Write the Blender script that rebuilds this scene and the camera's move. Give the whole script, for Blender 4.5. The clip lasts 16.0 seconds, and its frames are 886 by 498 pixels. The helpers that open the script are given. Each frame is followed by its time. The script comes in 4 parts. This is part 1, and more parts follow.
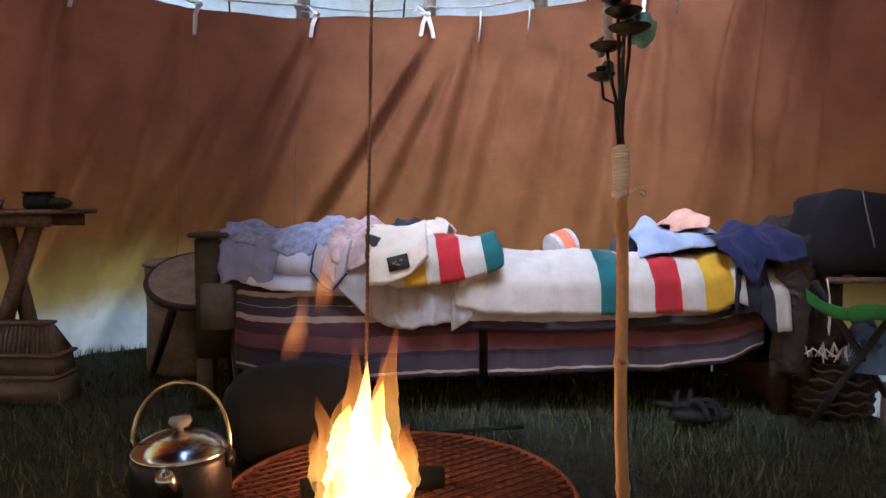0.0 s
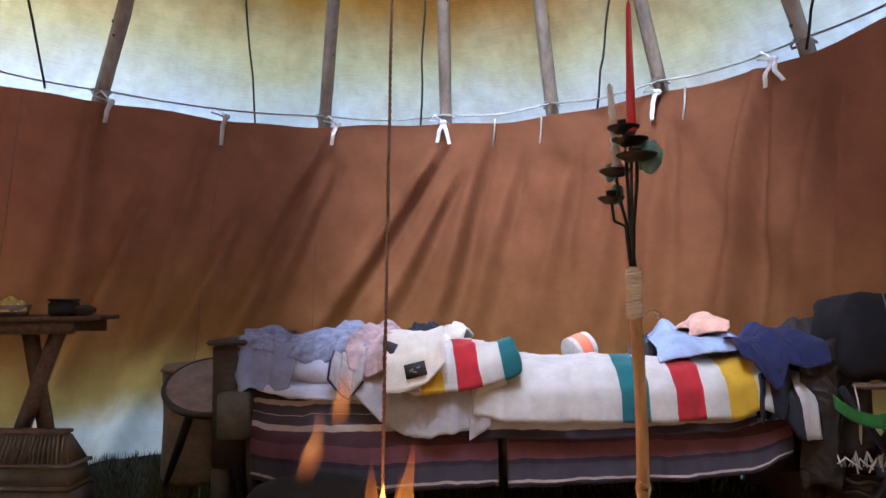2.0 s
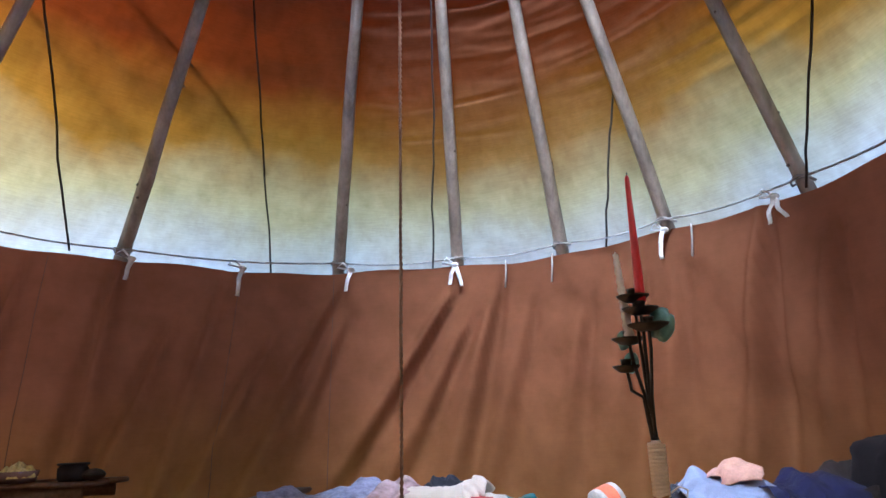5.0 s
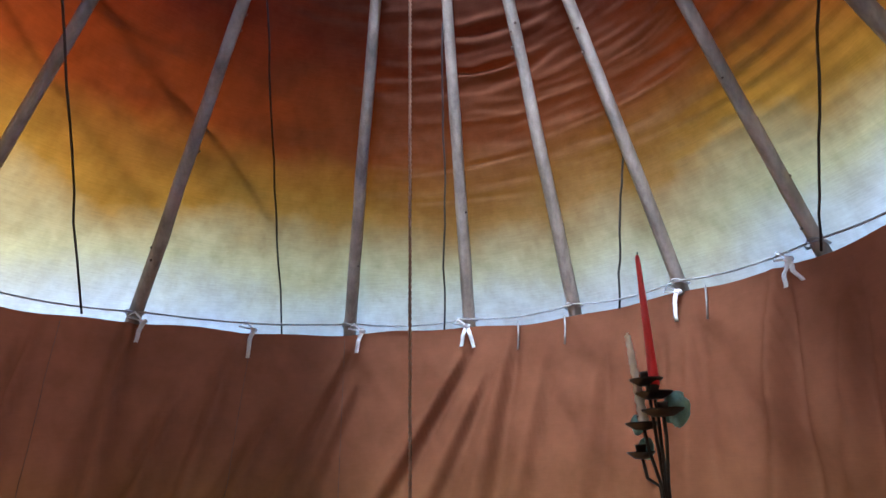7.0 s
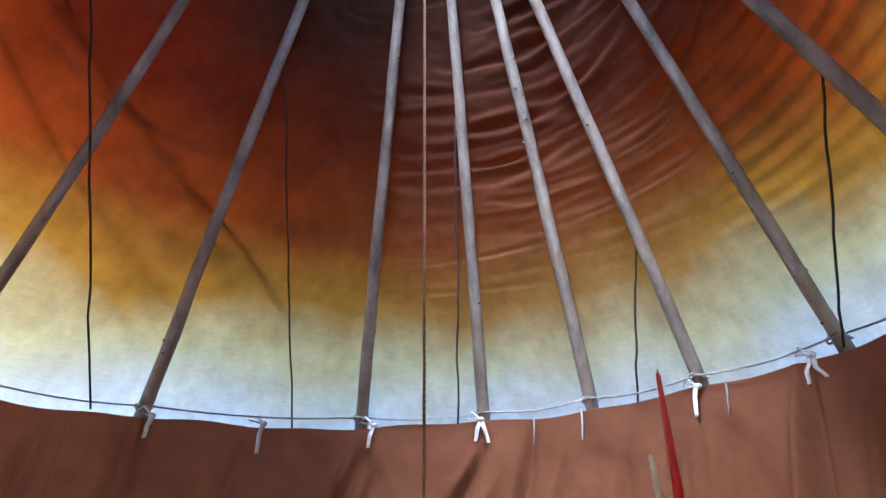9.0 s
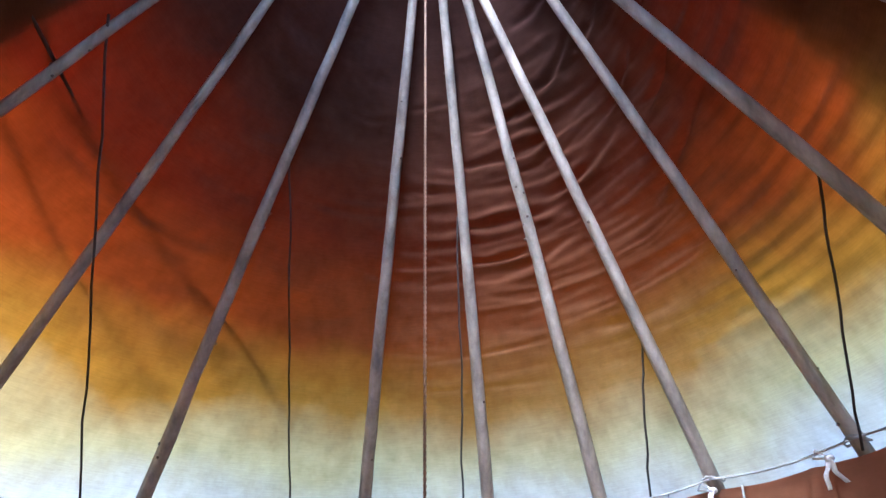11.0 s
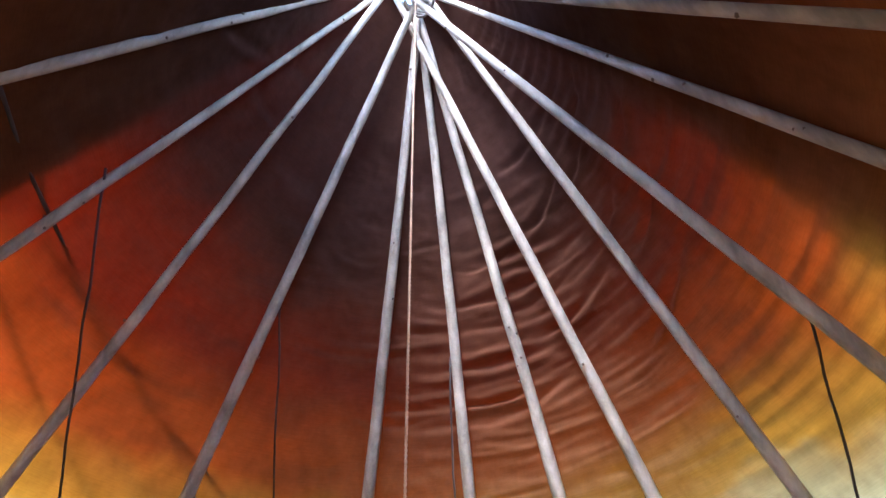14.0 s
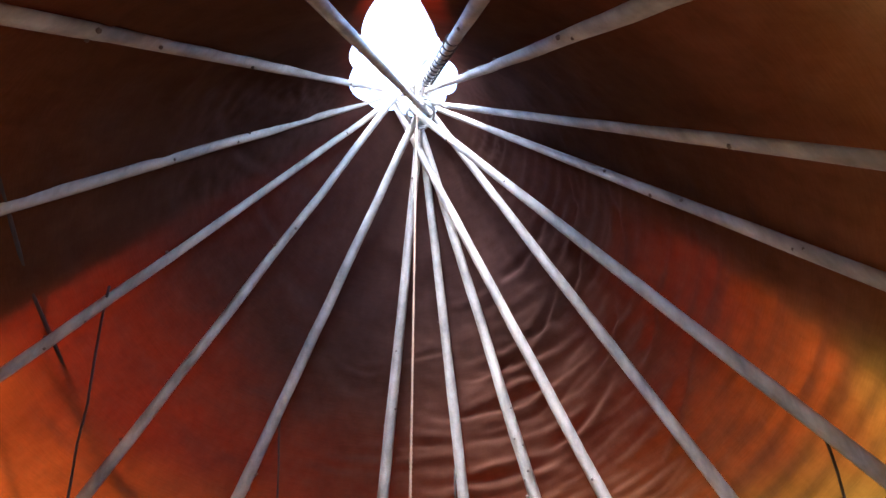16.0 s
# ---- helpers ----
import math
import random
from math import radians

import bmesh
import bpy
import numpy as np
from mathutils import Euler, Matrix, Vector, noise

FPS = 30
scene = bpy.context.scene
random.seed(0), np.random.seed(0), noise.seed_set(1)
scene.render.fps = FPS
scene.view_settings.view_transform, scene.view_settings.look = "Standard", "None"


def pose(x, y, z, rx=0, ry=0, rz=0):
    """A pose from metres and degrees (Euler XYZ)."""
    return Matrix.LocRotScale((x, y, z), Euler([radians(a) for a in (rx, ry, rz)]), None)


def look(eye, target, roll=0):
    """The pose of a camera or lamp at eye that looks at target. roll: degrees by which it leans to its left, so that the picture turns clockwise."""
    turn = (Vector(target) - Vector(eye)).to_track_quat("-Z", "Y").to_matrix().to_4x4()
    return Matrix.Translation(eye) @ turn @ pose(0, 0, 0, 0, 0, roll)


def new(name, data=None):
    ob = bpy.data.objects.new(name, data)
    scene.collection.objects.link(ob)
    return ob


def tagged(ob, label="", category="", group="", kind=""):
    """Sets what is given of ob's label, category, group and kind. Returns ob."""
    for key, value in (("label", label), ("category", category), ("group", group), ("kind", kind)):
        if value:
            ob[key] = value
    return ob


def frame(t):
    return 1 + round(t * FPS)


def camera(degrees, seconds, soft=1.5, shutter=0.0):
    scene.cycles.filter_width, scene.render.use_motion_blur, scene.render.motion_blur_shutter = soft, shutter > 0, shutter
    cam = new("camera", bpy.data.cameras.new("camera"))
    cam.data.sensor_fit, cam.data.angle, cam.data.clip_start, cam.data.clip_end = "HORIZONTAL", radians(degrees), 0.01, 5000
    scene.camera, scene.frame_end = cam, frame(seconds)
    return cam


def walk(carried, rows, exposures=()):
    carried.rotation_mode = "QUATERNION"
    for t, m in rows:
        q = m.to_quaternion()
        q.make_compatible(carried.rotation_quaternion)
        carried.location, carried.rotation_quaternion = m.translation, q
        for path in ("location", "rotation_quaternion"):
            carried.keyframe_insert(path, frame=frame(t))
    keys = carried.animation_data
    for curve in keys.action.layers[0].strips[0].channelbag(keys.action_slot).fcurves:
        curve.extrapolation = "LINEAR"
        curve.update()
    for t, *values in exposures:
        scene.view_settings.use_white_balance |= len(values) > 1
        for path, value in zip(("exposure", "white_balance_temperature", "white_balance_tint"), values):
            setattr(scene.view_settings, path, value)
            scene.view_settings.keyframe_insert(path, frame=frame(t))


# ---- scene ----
cam = camera(66.5, 16.0)
PATH = [
    (0, (-0.046, -0.130, 0.812), (-0.114, 1.864, 0.674), 0.1),
    (0.5, (-0.045, -0.130, 0.827), (-0.127, 1.867, 0.763), 0.1),
    (1, (-0.040, -0.127, 0.842), (-0.136, 1.870, 0.846), -0.7),
    (1.5, (-0.040, -0.127, 0.858), (-0.148, 1.869, 0.923), -0.8),
    (2, (-0.041, -0.148, 0.870), (-0.161, 1.845, 1.000), -0.4),
    (2.5, (-0.044, -0.152, 0.886), (-0.175, 1.834, 1.080), -0.3),
    (3, (-0.042, -0.143, 0.906), (-0.182, 1.836, 1.163), -0.9),
    (3.5, (-0.038, -0.150, 0.920), (-0.184, 1.818, 1.246), -1.4),
    (4, (-0.032, -0.153, 0.934), (-0.177, 1.802, 1.327), -1.5),
    (4.5, (-0.032, -0.160, 0.946), (-0.174, 1.783, 1.398), -2.1),
    (7, (-0.020, -0.165, 1.013), (-0.199, 1.718, 1.661), -2.2),
    (7.5, (-0.022, -0.172, 1.030), (-0.206, 1.696, 1.720), -1.7),
    (8, (-0.028, -0.188, 1.055), (-0.214, 1.661, 1.794), -2.0),
    (8.5, (-0.026, -0.192, 1.070), (-0.214, 1.631, 1.870), -2.0),
    (9, (-0.022, -0.182, 1.082), (-0.219, 1.610, 1.947), -2.0),
    (11.5, (0.007, -0.192, 1.154), (-0.178, 1.441, 2.294), -2.3),
    (12, (0.027, -0.189, 1.170), (-0.159, 1.408, 2.360), -2.2),
    (12.5, (0.038, -0.202, 1.190), (-0.143, 1.359, 2.426), -2.3),
    (13, (0.030, -0.214, 1.209), (-0.130, 1.310, 2.495), -2.4),
    (13.5, (0.039, -0.207, 1.212), (-0.111, 1.274, 2.548), -3.2),
    (14, (0.061, -0.209, 1.232), (-0.094, 1.234, 2.608), -3.0),
    (14.5, (0.075, -0.236, 1.276), (-0.081, 1.178, 2.681), -3.4),
    (15, (0.115, -0.234, 1.287), (-0.050, 1.130, 2.740), -2.8),
    (15.5, (0.096, -0.256, 1.302), (-0.048, 1.058, 2.802), -3.6),
    (16, (0.081, -0.287, 1.316), (-0.049, 0.970, 2.866), -3.8),
]
EXPOSURES = [(0, 4.42, 5100, 15), (2.0, 4.42, 5100, 15), (4.5, 4.28, 5100, 15), (8, 4.25, 4950, 15), (12, 4.75, 5000, 16), (14, 4.9, 5300, 16), (16, 4.95, 5300, 16)]
SKY, SUN = 0.15, 3.4
walk(cam, [(t, look(e, g, r)) for t, e, g, r in PATH], EXPOSURES)

# ---- daylight ----
SUN_FROM = Vector((-0.12, -0.63, 0.765)).normalized()
world = bpy.data.worlds.new("sky")
scene.world = world
world.use_nodes = True
wn = world.node_tree
sky = wn.nodes.new("ShaderNodeTexSky")
sky.sky_type = "NISHITA"
sky.sun_disc = False
sky.sun_elevation = math.asin(SUN_FROM.z)
sky.sun_rotation = math.atan2(SUN_FROM.x, SUN_FROM.y)
wn.links.new(sky.outputs["Color"], wn.nodes["Background"].inputs["Color"])
wn.nodes["Background"].inputs["Strength"].default_value = SKY
sun = new("sun", bpy.data.lights.new("sun", "SUN"))
sun.data.energy, sun.data.angle, sun.data.color = SUN, radians(36.0), (1.0, 0.96, 0.90)
sun.matrix_world = look(SUN_FROM * 20, (0, 0, 0))


# ---- materials ----
def mat(name):
    m = bpy.data.materials.new(name)
    m.use_nodes = True
    nt = m.node_tree
    return m, nt, nt.nodes["Principled BSDF"], nt.nodes["Material Output"]


def node(nt, kind, **sockets):
    n = nt.nodes.new(kind)
    for k, v in sockets.items():
        n.inputs[k.replace("_", " ")].default_value = v
    return n


def ramp(nt, fac, stops, mode="LINEAR"):
    r = nt.nodes.new("ShaderNodeValToRGB")
    r.color_ramp.interpolation = mode
    e = r.color_ramp.elements
    while len(e) < len(stops):
        e.new(0.5)
    for el, (p, c) in zip(e, stops):
        el.position, el.color = p, (*c, 1)
    nt.links.new(fac, r.inputs["Fac"])
    return r.outputs["Color"]


def coords(nt, scale=(1, 1, 1), kind="Object"):
    tc = nt.nodes.new("ShaderNodeTexCoord")
    mp = node(nt, "ShaderNodeMapping", Scale=scale)
    nt.links.new(tc.outputs[kind], mp.inputs["Vector"])
    return mp.outputs["Vector"]


def noise_tex(nt, vec, scale, detail=4.0, rough=0.6):
    n = node(nt, "ShaderNodeTexNoise", Scale=scale, Detail=detail, Roughness=rough)
    nt.links.new(vec, n.inputs["Vector"])
    return n.outputs["Fac"]


def times(nt, a, b, fac=1.0):
    m = nt.nodes.new("ShaderNodeMix")
    m.data_type, m.blend_type = "RGBA", "MULTIPLY"
    m.inputs["Factor"].default_value = fac
    nt.links.new(a, m.inputs["A"])
    nt.links.new(b, m.inputs["B"])
    return m.outputs["Result"]


def bump(nt, height, strength, dist=0.01):
    b = node(nt, "ShaderNodeBump", Strength=strength, Distance=dist)
    nt.links.new(height, b.inputs["Height"])
    return b.outputs["Normal"]


def simple(name, colour, rough=0.7, metal=0.0, var=0.35, scale=9.0, fine=90.0, stretch=(1, 1, 1), relief=0.25, dist=0.004, sheen=0.0, crumple=0.0):
    """A surface with blotches at one scale and grain at another."""
    m, nt, p, out = mat(name)
    v = coords(nt, stretch)
    big, small = noise_tex(nt, v, scale), noise_tex(nt, v, fine, 3.0)
    lo, hi = tuple(c * (1 - var) for c in colour), tuple(min(1, c * (1 + var)) for c in colour)
    c = times(nt, ramp(nt, big, [(0.3, lo), (0.7, hi)]), ramp(nt, small, [(0.25, (0.82, 0.82, 0.82)), (0.7, (1, 1, 1))]))
    nt.links.new(c, p.inputs["Base Color"])
    p.inputs["Roughness"].default_value = rough
    p.inputs["Metallic"].default_value = metal
    p.inputs["Sheen Weight"].default_value = sheen
    first = bump(nt, small, relief, dist)
    if crumple:
        w = noise_tex(nt, v, 11.0, 2.0, 0.45)
        ridge = nt.nodes.new("ShaderNodeMath")
        ridge.operation = "PINGPONG"
        nt.links.new(w, ridge.inputs[0])
        ridge.inputs[1].default_value = 0.13
        second = node(nt, "ShaderNodeBump", Strength=crumple, Distance=0.06)
        nt.links.new(ridge.outputs[0], second.inputs["Height"])
        nt.links.new(first, second.inputs["Normal"])
        first = second.outputs["Normal"]
    nt.links.new(first, p.inputs["Normal"])
    return m


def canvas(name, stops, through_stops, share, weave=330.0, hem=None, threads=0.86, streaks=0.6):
    """Cotton canvas that lets daylight through: colour by height, thread streaks and blotches."""
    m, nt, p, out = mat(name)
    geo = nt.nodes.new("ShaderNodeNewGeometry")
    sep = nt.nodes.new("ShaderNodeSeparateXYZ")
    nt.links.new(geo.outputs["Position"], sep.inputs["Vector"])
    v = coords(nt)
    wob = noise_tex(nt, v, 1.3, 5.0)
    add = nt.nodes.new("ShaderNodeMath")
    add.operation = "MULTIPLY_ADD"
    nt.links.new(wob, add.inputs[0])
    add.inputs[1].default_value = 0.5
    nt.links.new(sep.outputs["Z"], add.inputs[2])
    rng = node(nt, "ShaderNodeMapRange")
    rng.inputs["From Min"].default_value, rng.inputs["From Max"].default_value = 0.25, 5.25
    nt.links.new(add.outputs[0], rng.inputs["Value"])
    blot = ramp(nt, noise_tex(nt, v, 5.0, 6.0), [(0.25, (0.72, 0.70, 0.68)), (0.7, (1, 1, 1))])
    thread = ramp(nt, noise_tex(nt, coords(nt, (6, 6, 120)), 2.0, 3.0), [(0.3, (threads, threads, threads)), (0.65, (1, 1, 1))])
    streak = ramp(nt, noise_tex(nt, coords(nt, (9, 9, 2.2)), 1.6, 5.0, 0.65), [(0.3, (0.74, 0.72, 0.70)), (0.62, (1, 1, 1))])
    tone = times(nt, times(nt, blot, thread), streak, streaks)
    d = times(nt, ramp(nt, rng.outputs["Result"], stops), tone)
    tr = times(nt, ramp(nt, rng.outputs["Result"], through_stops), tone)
    n = bump(nt, noise_tex(nt, coords(nt, (1, 1, 1)), weave, 2.0), 0.15, 0.002)
    df = nt.nodes.new("ShaderNodeBsdfDiffuse")
    tl = nt.nodes.new("ShaderNodeBsdfTranslucent")
    mx = node(nt, "ShaderNodeMixShader", Fac=share)
    if hem:
        nt.links.new(ramp(nt, rng.outputs["Result"], hem), mx.inputs["Fac"])
    nt.links.new(d, df.inputs["Color"])
    nt.links.new(tr, tl.inputs["Color"])
    nt.links.new(n, df.inputs["Normal"])
    nt.links.new(df.outputs[0], mx.inputs[1])
    nt.links.new(tl.outputs[0], mx.inputs[2])
    nt.links.new(mx.outputs[0], out.inputs["Surface"])
    return m


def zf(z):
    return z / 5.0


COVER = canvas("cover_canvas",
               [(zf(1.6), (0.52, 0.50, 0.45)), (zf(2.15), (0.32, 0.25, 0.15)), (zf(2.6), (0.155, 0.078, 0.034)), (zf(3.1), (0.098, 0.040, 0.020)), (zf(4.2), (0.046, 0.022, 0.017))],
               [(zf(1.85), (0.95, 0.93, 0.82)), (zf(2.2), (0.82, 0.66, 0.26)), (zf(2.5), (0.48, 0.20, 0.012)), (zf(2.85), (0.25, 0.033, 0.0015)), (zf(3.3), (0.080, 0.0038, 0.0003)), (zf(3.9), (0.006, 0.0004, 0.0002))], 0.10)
LINER = canvas("liner_canvas",
               [(zf(0.12), (0.62, 0.58, 0.46)), (zf(0.3), (0.42, 0.29, 0.12)), (zf(0.55), (0.235, 0.105, 0.042)), (zf(1.2), (0.215, 0.092, 0.044)), (zf(2.2), (0.195, 0.088, 0.048))],
               [(zf(0.20), (0.92, 0.90, 0.78)), (zf(0.36), (0.78, 0.54, 0.14)), (zf(0.62), (0.62, 0.24, 0.05)), (zf(1.2), (0.46, 0.14, 0.06)), (zf(2.2), (0.36, 0.10, 0.05))], 0.25,
               hem=[(zf(0.25), (0.96, 0.96, 0.96)), (zf(0.34), (0.60, 0.60, 0.60)), (zf(0.62), (0.32, 0.32, 0.32))], threads=0.94, streaks=0.15)
POLE = simple("peeled_pole_wood", (0.30, 0.255, 0.205), 0.75, var=0.45, scale=9, fine=75, stretch=(1, 1, 0.1), relief=0.8)
KNOT = simple("dark_knot", (0.10, 0.07, 0.05), 0.8)
ROPE = simple("hemp_rope", (0.17, 0.095, 0.055), 0.9, fine=300)
CORD = simple("grey_cord", (0.32, 0.31, 0.29), 0.9, fine=300)
BLACK_CORD = simple("dark_cord", (0.035, 0.025, 0.02), 0.9, fine=300)
RIBBON = simple("white_tape", (0.75, 0.76, 0.78), 0.8, var=0.1)
SOIL = simple("soil", (0.028, 0.03, 0.018), 0.95, scale=5, fine=60, relief=0.8, dist=0.02)
DARK_WOOD = simple("dark_stained_wood", (0.055, 0.036, 0.026), 0.55, scale=6, fine=50, stretch=(1, 8, 8), relief=0.4)
MID_WOOD = simple("brown_wood", (0.13, 0.075, 0.045), 0.6, scale=6, fine=50, stretch=(8, 1, 8), relief=0.4)
BLACK = simple("black_plastic", (0.012, 0.012, 0.014), 0.8)
IRON = simple("blackened_iron", (0.012, 0.011, 0.011), 0.6, metal=0.2, fine=140)
STEEL = simple("polished_steel", (0.55, 0.54, 0.52), 0.16, metal=1.0, var=0.08, relief=0.05)
SOOT = simple("sooty_steel", (0.05, 0.045, 0.045), 0.35, metal=0.8)
BRASS = simple("brass_handle", (0.55, 0.43, 0.22), 0.25, metal=1.0, var=0.15, relief=0.05)
BAMBOO = simple("bamboo", (0.52, 0.29, 0.12), 0.45, var=0.25, scale=7, fine=70, stretch=(6, 6, 1), relief=0.3)
TWINE = simple("cotton_twine", (0.74, 0.65, 0.53), 0.9, var=0.15, fine=220)
RED_WAX = simple("red_wax", (0.62, 0.02, 0.03), 0.35, var=0.08, relief=0.05)
WHITE_WAX = simple("white_wax", (0.78, 0.76, 0.74), 0.4, var=0.06, relief=0.05)
VERDIGRIS = simple("verdigris_copper", (0.16, 0.34, 0.34), 0.7, var=0.35, scale=40)
LEATHER = simple("brown_leather", (0.024, 0.015, 0.012), 0.7, crumple=0.8)
NAVY = simple("navy_cotton", (0.012, 0.016, 0.075), 0.9, sheen=0.03, fine=260, crumple=0.3)
DENIM = simple("dark_denim", (0.015, 0.017, 0.028), 0.9, fine=260, crumple=0.8)
BLUE = simple("light_blue_cotton", (0.32, 0.40, 0.62), 0.9, var=0.15, sheen=0.05, fine=260, crumple=0.3)
SLATE = simple("blue_grey_cotton", (0.26, 0.30, 0.46), 0.9, var=0.15, sheen=0.05, fine=260, crumple=0.3)
PATTERNED = simple("patterned_blue_cotton", (0.25, 0.28, 0.43), 0.9, var=0.4, scale=38, sheen=0.05, fine=180, crumple=0.2)
MAUVE = simple("mauve_peach_cotton", (0.42, 0.31, 0.33), 0.9, var=0.45, scale=16, sheen=0.05, fine=240, crumple=0.25)
KNIT = simple("dark_knit", (0.05, 0.055, 0.075), 0.95, fine=150, relief=0.8)
WHITE_SHEET = simple("white_sheet", (0.56, 0.60, 0.76), 0.9, var=0.06, fine=260, crumple=0.25)
GREY_WOOL = simple("grey_wool", (0.36, 0.34, 0.36), 0.95, var=0.15, sheen=0.3, fine=200, crumple=0.35)
CREAM_WOOL = simple("cream_wool", (0.66, 0.60, 0.52), 0.95, var=0.08, sheen=0.3, fine=200)
PEACH = simple("peach_cotton", (0.66, 0.40, 0.32), 0.9, var=0.2, scale=14, crumple=0.3)
ORANGE = simple("orange_band", (0.78, 0.20, 0.10), 0.6, var=0.1)
GREEN = simple("green_webbing", (0.03, 0.17, 0.025), 0.7)
BAG = simple("charcoal_nylon", (0.011, 0.011, 0.016), 0.95)
HIDE = simple("rawhide", (0.26, 0.20, 0.15), 0.75, var=0.3, scale=14)
WICKER = simple("grey_wicker", (0.14, 0.115, 0.085), 0.8, var=0.3, fine=60)


def striped(name, stops, rough=0.95, white=0.15):
    """Woven cloth whose bands follow its length (u)."""
    m, nt, p, out = mat(name)
    tc = nt.nodes.new("ShaderNodeTexCoord")
    sep = nt.nodes.new("ShaderNodeSeparateXYZ")
    v = coords(nt)
    fine = noise_tex(nt, v, 220, 3)
    nt.links.new(tc.outputs["UV"], sep.inputs["Vector"])
    add = nt.nodes.new("ShaderNodeMath")
    add.operation = "MULTIPLY_ADD"
    nt.links.new(noise_tex(nt, v, 30, 3), add.inputs[0])
    add.inputs[1].default_value = 0.006
    nt.links.new(sep.outputs["X"], add.inputs[2])
    c = times(nt, ramp(nt, add.outputs[0], stops, "CONSTANT"), ramp(nt, noise_tex(nt, v, 12), [(0.3, (0.78, 0.76, 0.75)), (0.7, (1, 1, 1))]))
    nt.links.new(times(nt, c, ramp(nt, fine, [(0.3, (0.92, 0.92, 0.92)), (0.6, (1, 1, 1))])), p.inputs["Base Color"])
    p.inputs["Roughness"].default_value, p.inputs["Sheen Weight"].default_value = rough, white
    nt.links.new(bump(nt, fine, 0.25, 0.003), p.inputs["Normal"])
    return m


W, TEAL, RED, YEL, INK = (0.56, 0.54, 0.52), (0.014, 0.13, 0.15), (0.42, 0.012, 0.022), (0.58, 0.36, 0.01), (0.02, 0.02, 0.03)
POINT = striped("striped_point_blanket", [(0.0, W), (0.44, TEAL), (0.525, W), (0.595, RED), (0.685, W), (0.75, YEL), (0.83, W), (0.89, INK), (0.955, W)])
FOLD = striped("folded_point_blanket", [(0.0, INK), (0.13, W), (0.27, YEL), (0.42, W), (0.55, RED), (0.71, W), (0.89, TEAL)])
PLUM, GREYP, CRM, DK = (0.075, 0.03, 0.045), (0.055, 0.045, 0.066), (0.45, 0.38, 0.35), (0.035, 0.024, 0.04)
SERAPE = striped("serape_weave", [(0.0, PLUM), (0.44, DK), (0.50, CRM), (0.525, GREYP), (0.575, CRM), (0.582, GREYP), (0.635, CRM), (0.67, PLUM), (0.75, (0.17, 0.06, 0.075)), (0.84, DK), (0.87, GREYP), (0.96, CRM), (0.975, DK)])
SHEET2 = striped("sheet_edge", [(0.0, (0.55, 0.53, 0.56)), (0.94, DK)])


def glow(name, stops, strength, clear):
    """Flame: hot and dense at the foot, thin and orange at the tips."""
    m, nt, p, out = mat(name)
    tc = nt.nodes.new("ShaderNodeTexCoord")
    sep = nt.nodes.new("ShaderNodeSeparateXYZ")
    nt.links.new(tc.outputs["UV"], sep.inputs["Vector"])
    em = node(nt, "ShaderNodeEmission", Strength=strength)
    nt.links.new(ramp(nt, sep.outputs["Y"], stops), em.inputs["Color"])
    tp = nt.nodes.new("ShaderNodeBsdfTransparent")
    mx = nt.nodes.new("ShaderNodeMixShader")
    wisp = noise_tex(nt, coords(nt, (1, 1, 0.25)), 26, 3)
    mul = nt.nodes.new("ShaderNodeMath")
    mul.operation = "MULTIPLY"
    nt.links.new(ramp(nt, sep.outputs["Y"], clear), mul.inputs[0])
    nt.links.new(ramp(nt, wisp, [(0.3, (0.45, 0.45, 0.45)), (0.6, (1, 1, 1))]), mul.inputs[1])
    nt.links.new(mul.outputs[0], mx.inputs["Fac"])
    nt.links.new(tp.outputs[0], mx.inputs[1])
    nt.links.new(em.outputs[0], mx.inputs[2])
    nt.links.new(mx.outputs[0], out.inputs["Surface"])
    return m


CORE = glow("flame_core", [(0.0, (1, 0.70, 0.25)), (0.6, (1, 0.62, 0.15)), (1.0, (1, 0.40, 0.05))], 0.32,
            [(0.0, (0.9, 0.9, 0.9)), (0.6, (0.8, 0.8, 0.8)), (1.0, (0.15, 0.15, 0.15))])
FLAME = glow("flame", [(0.0, (1, 0.52, 0.10)), (0.45, (1, 0.42, 0.06)), (0.8, (1, 0.26, 0.03)), (1.0, (0.9, 0.13, 0.02))], 0.075,
             [(0.0, (0.3, 0.3, 0.3)), (0.5, (0.34, 0.34, 0.34)), (1.0, (0.0, 0.0, 0.0))])
LICK = glow("flame_lick", [(0.0, (0.9, 0.2, 0.04)), (0.5, (1, 0.33, 0.08)), (1.0, (0.9, 0.25, 0.08))], 0.045,
            [(0.0, (0.0, 0.0, 0.0)), (0.45, (0.13, 0.13, 0.13)), (1.0, (0.0, 0.0, 0.0))])


# ---- mesh helpers ----
def finish(ob, smooth=True):
    if smooth:
        ob.data.polygons.foreach_set("use_smooth", [True] * len(ob.data.polygons))
        ob.data.update()
    return ob


def part(name, bm, material, parent=None, label="", smooth=True):
    me = bpy.data.meshes.new(name)
    bm.to_mesh(me)
    bm.free()
    me.materials.append(material)
    ob = new(name, me)
    finish(ob, smooth)
    if parent is not None:
        ob.parent = parent
        ob.matrix_parent_inverse = parent.matrix_world.inverted()
    if label:
        tagged(ob, label)
    return ob


def thing(name, at, label, category, group="", kind=""):
    ob = new(name)
    ob.empty_display_size = 0.1
    ob.matrix_world = Matrix.Translation(at)
    bpy.context.view_layer.update()
    return tagged(ob, label, category, group, kind)


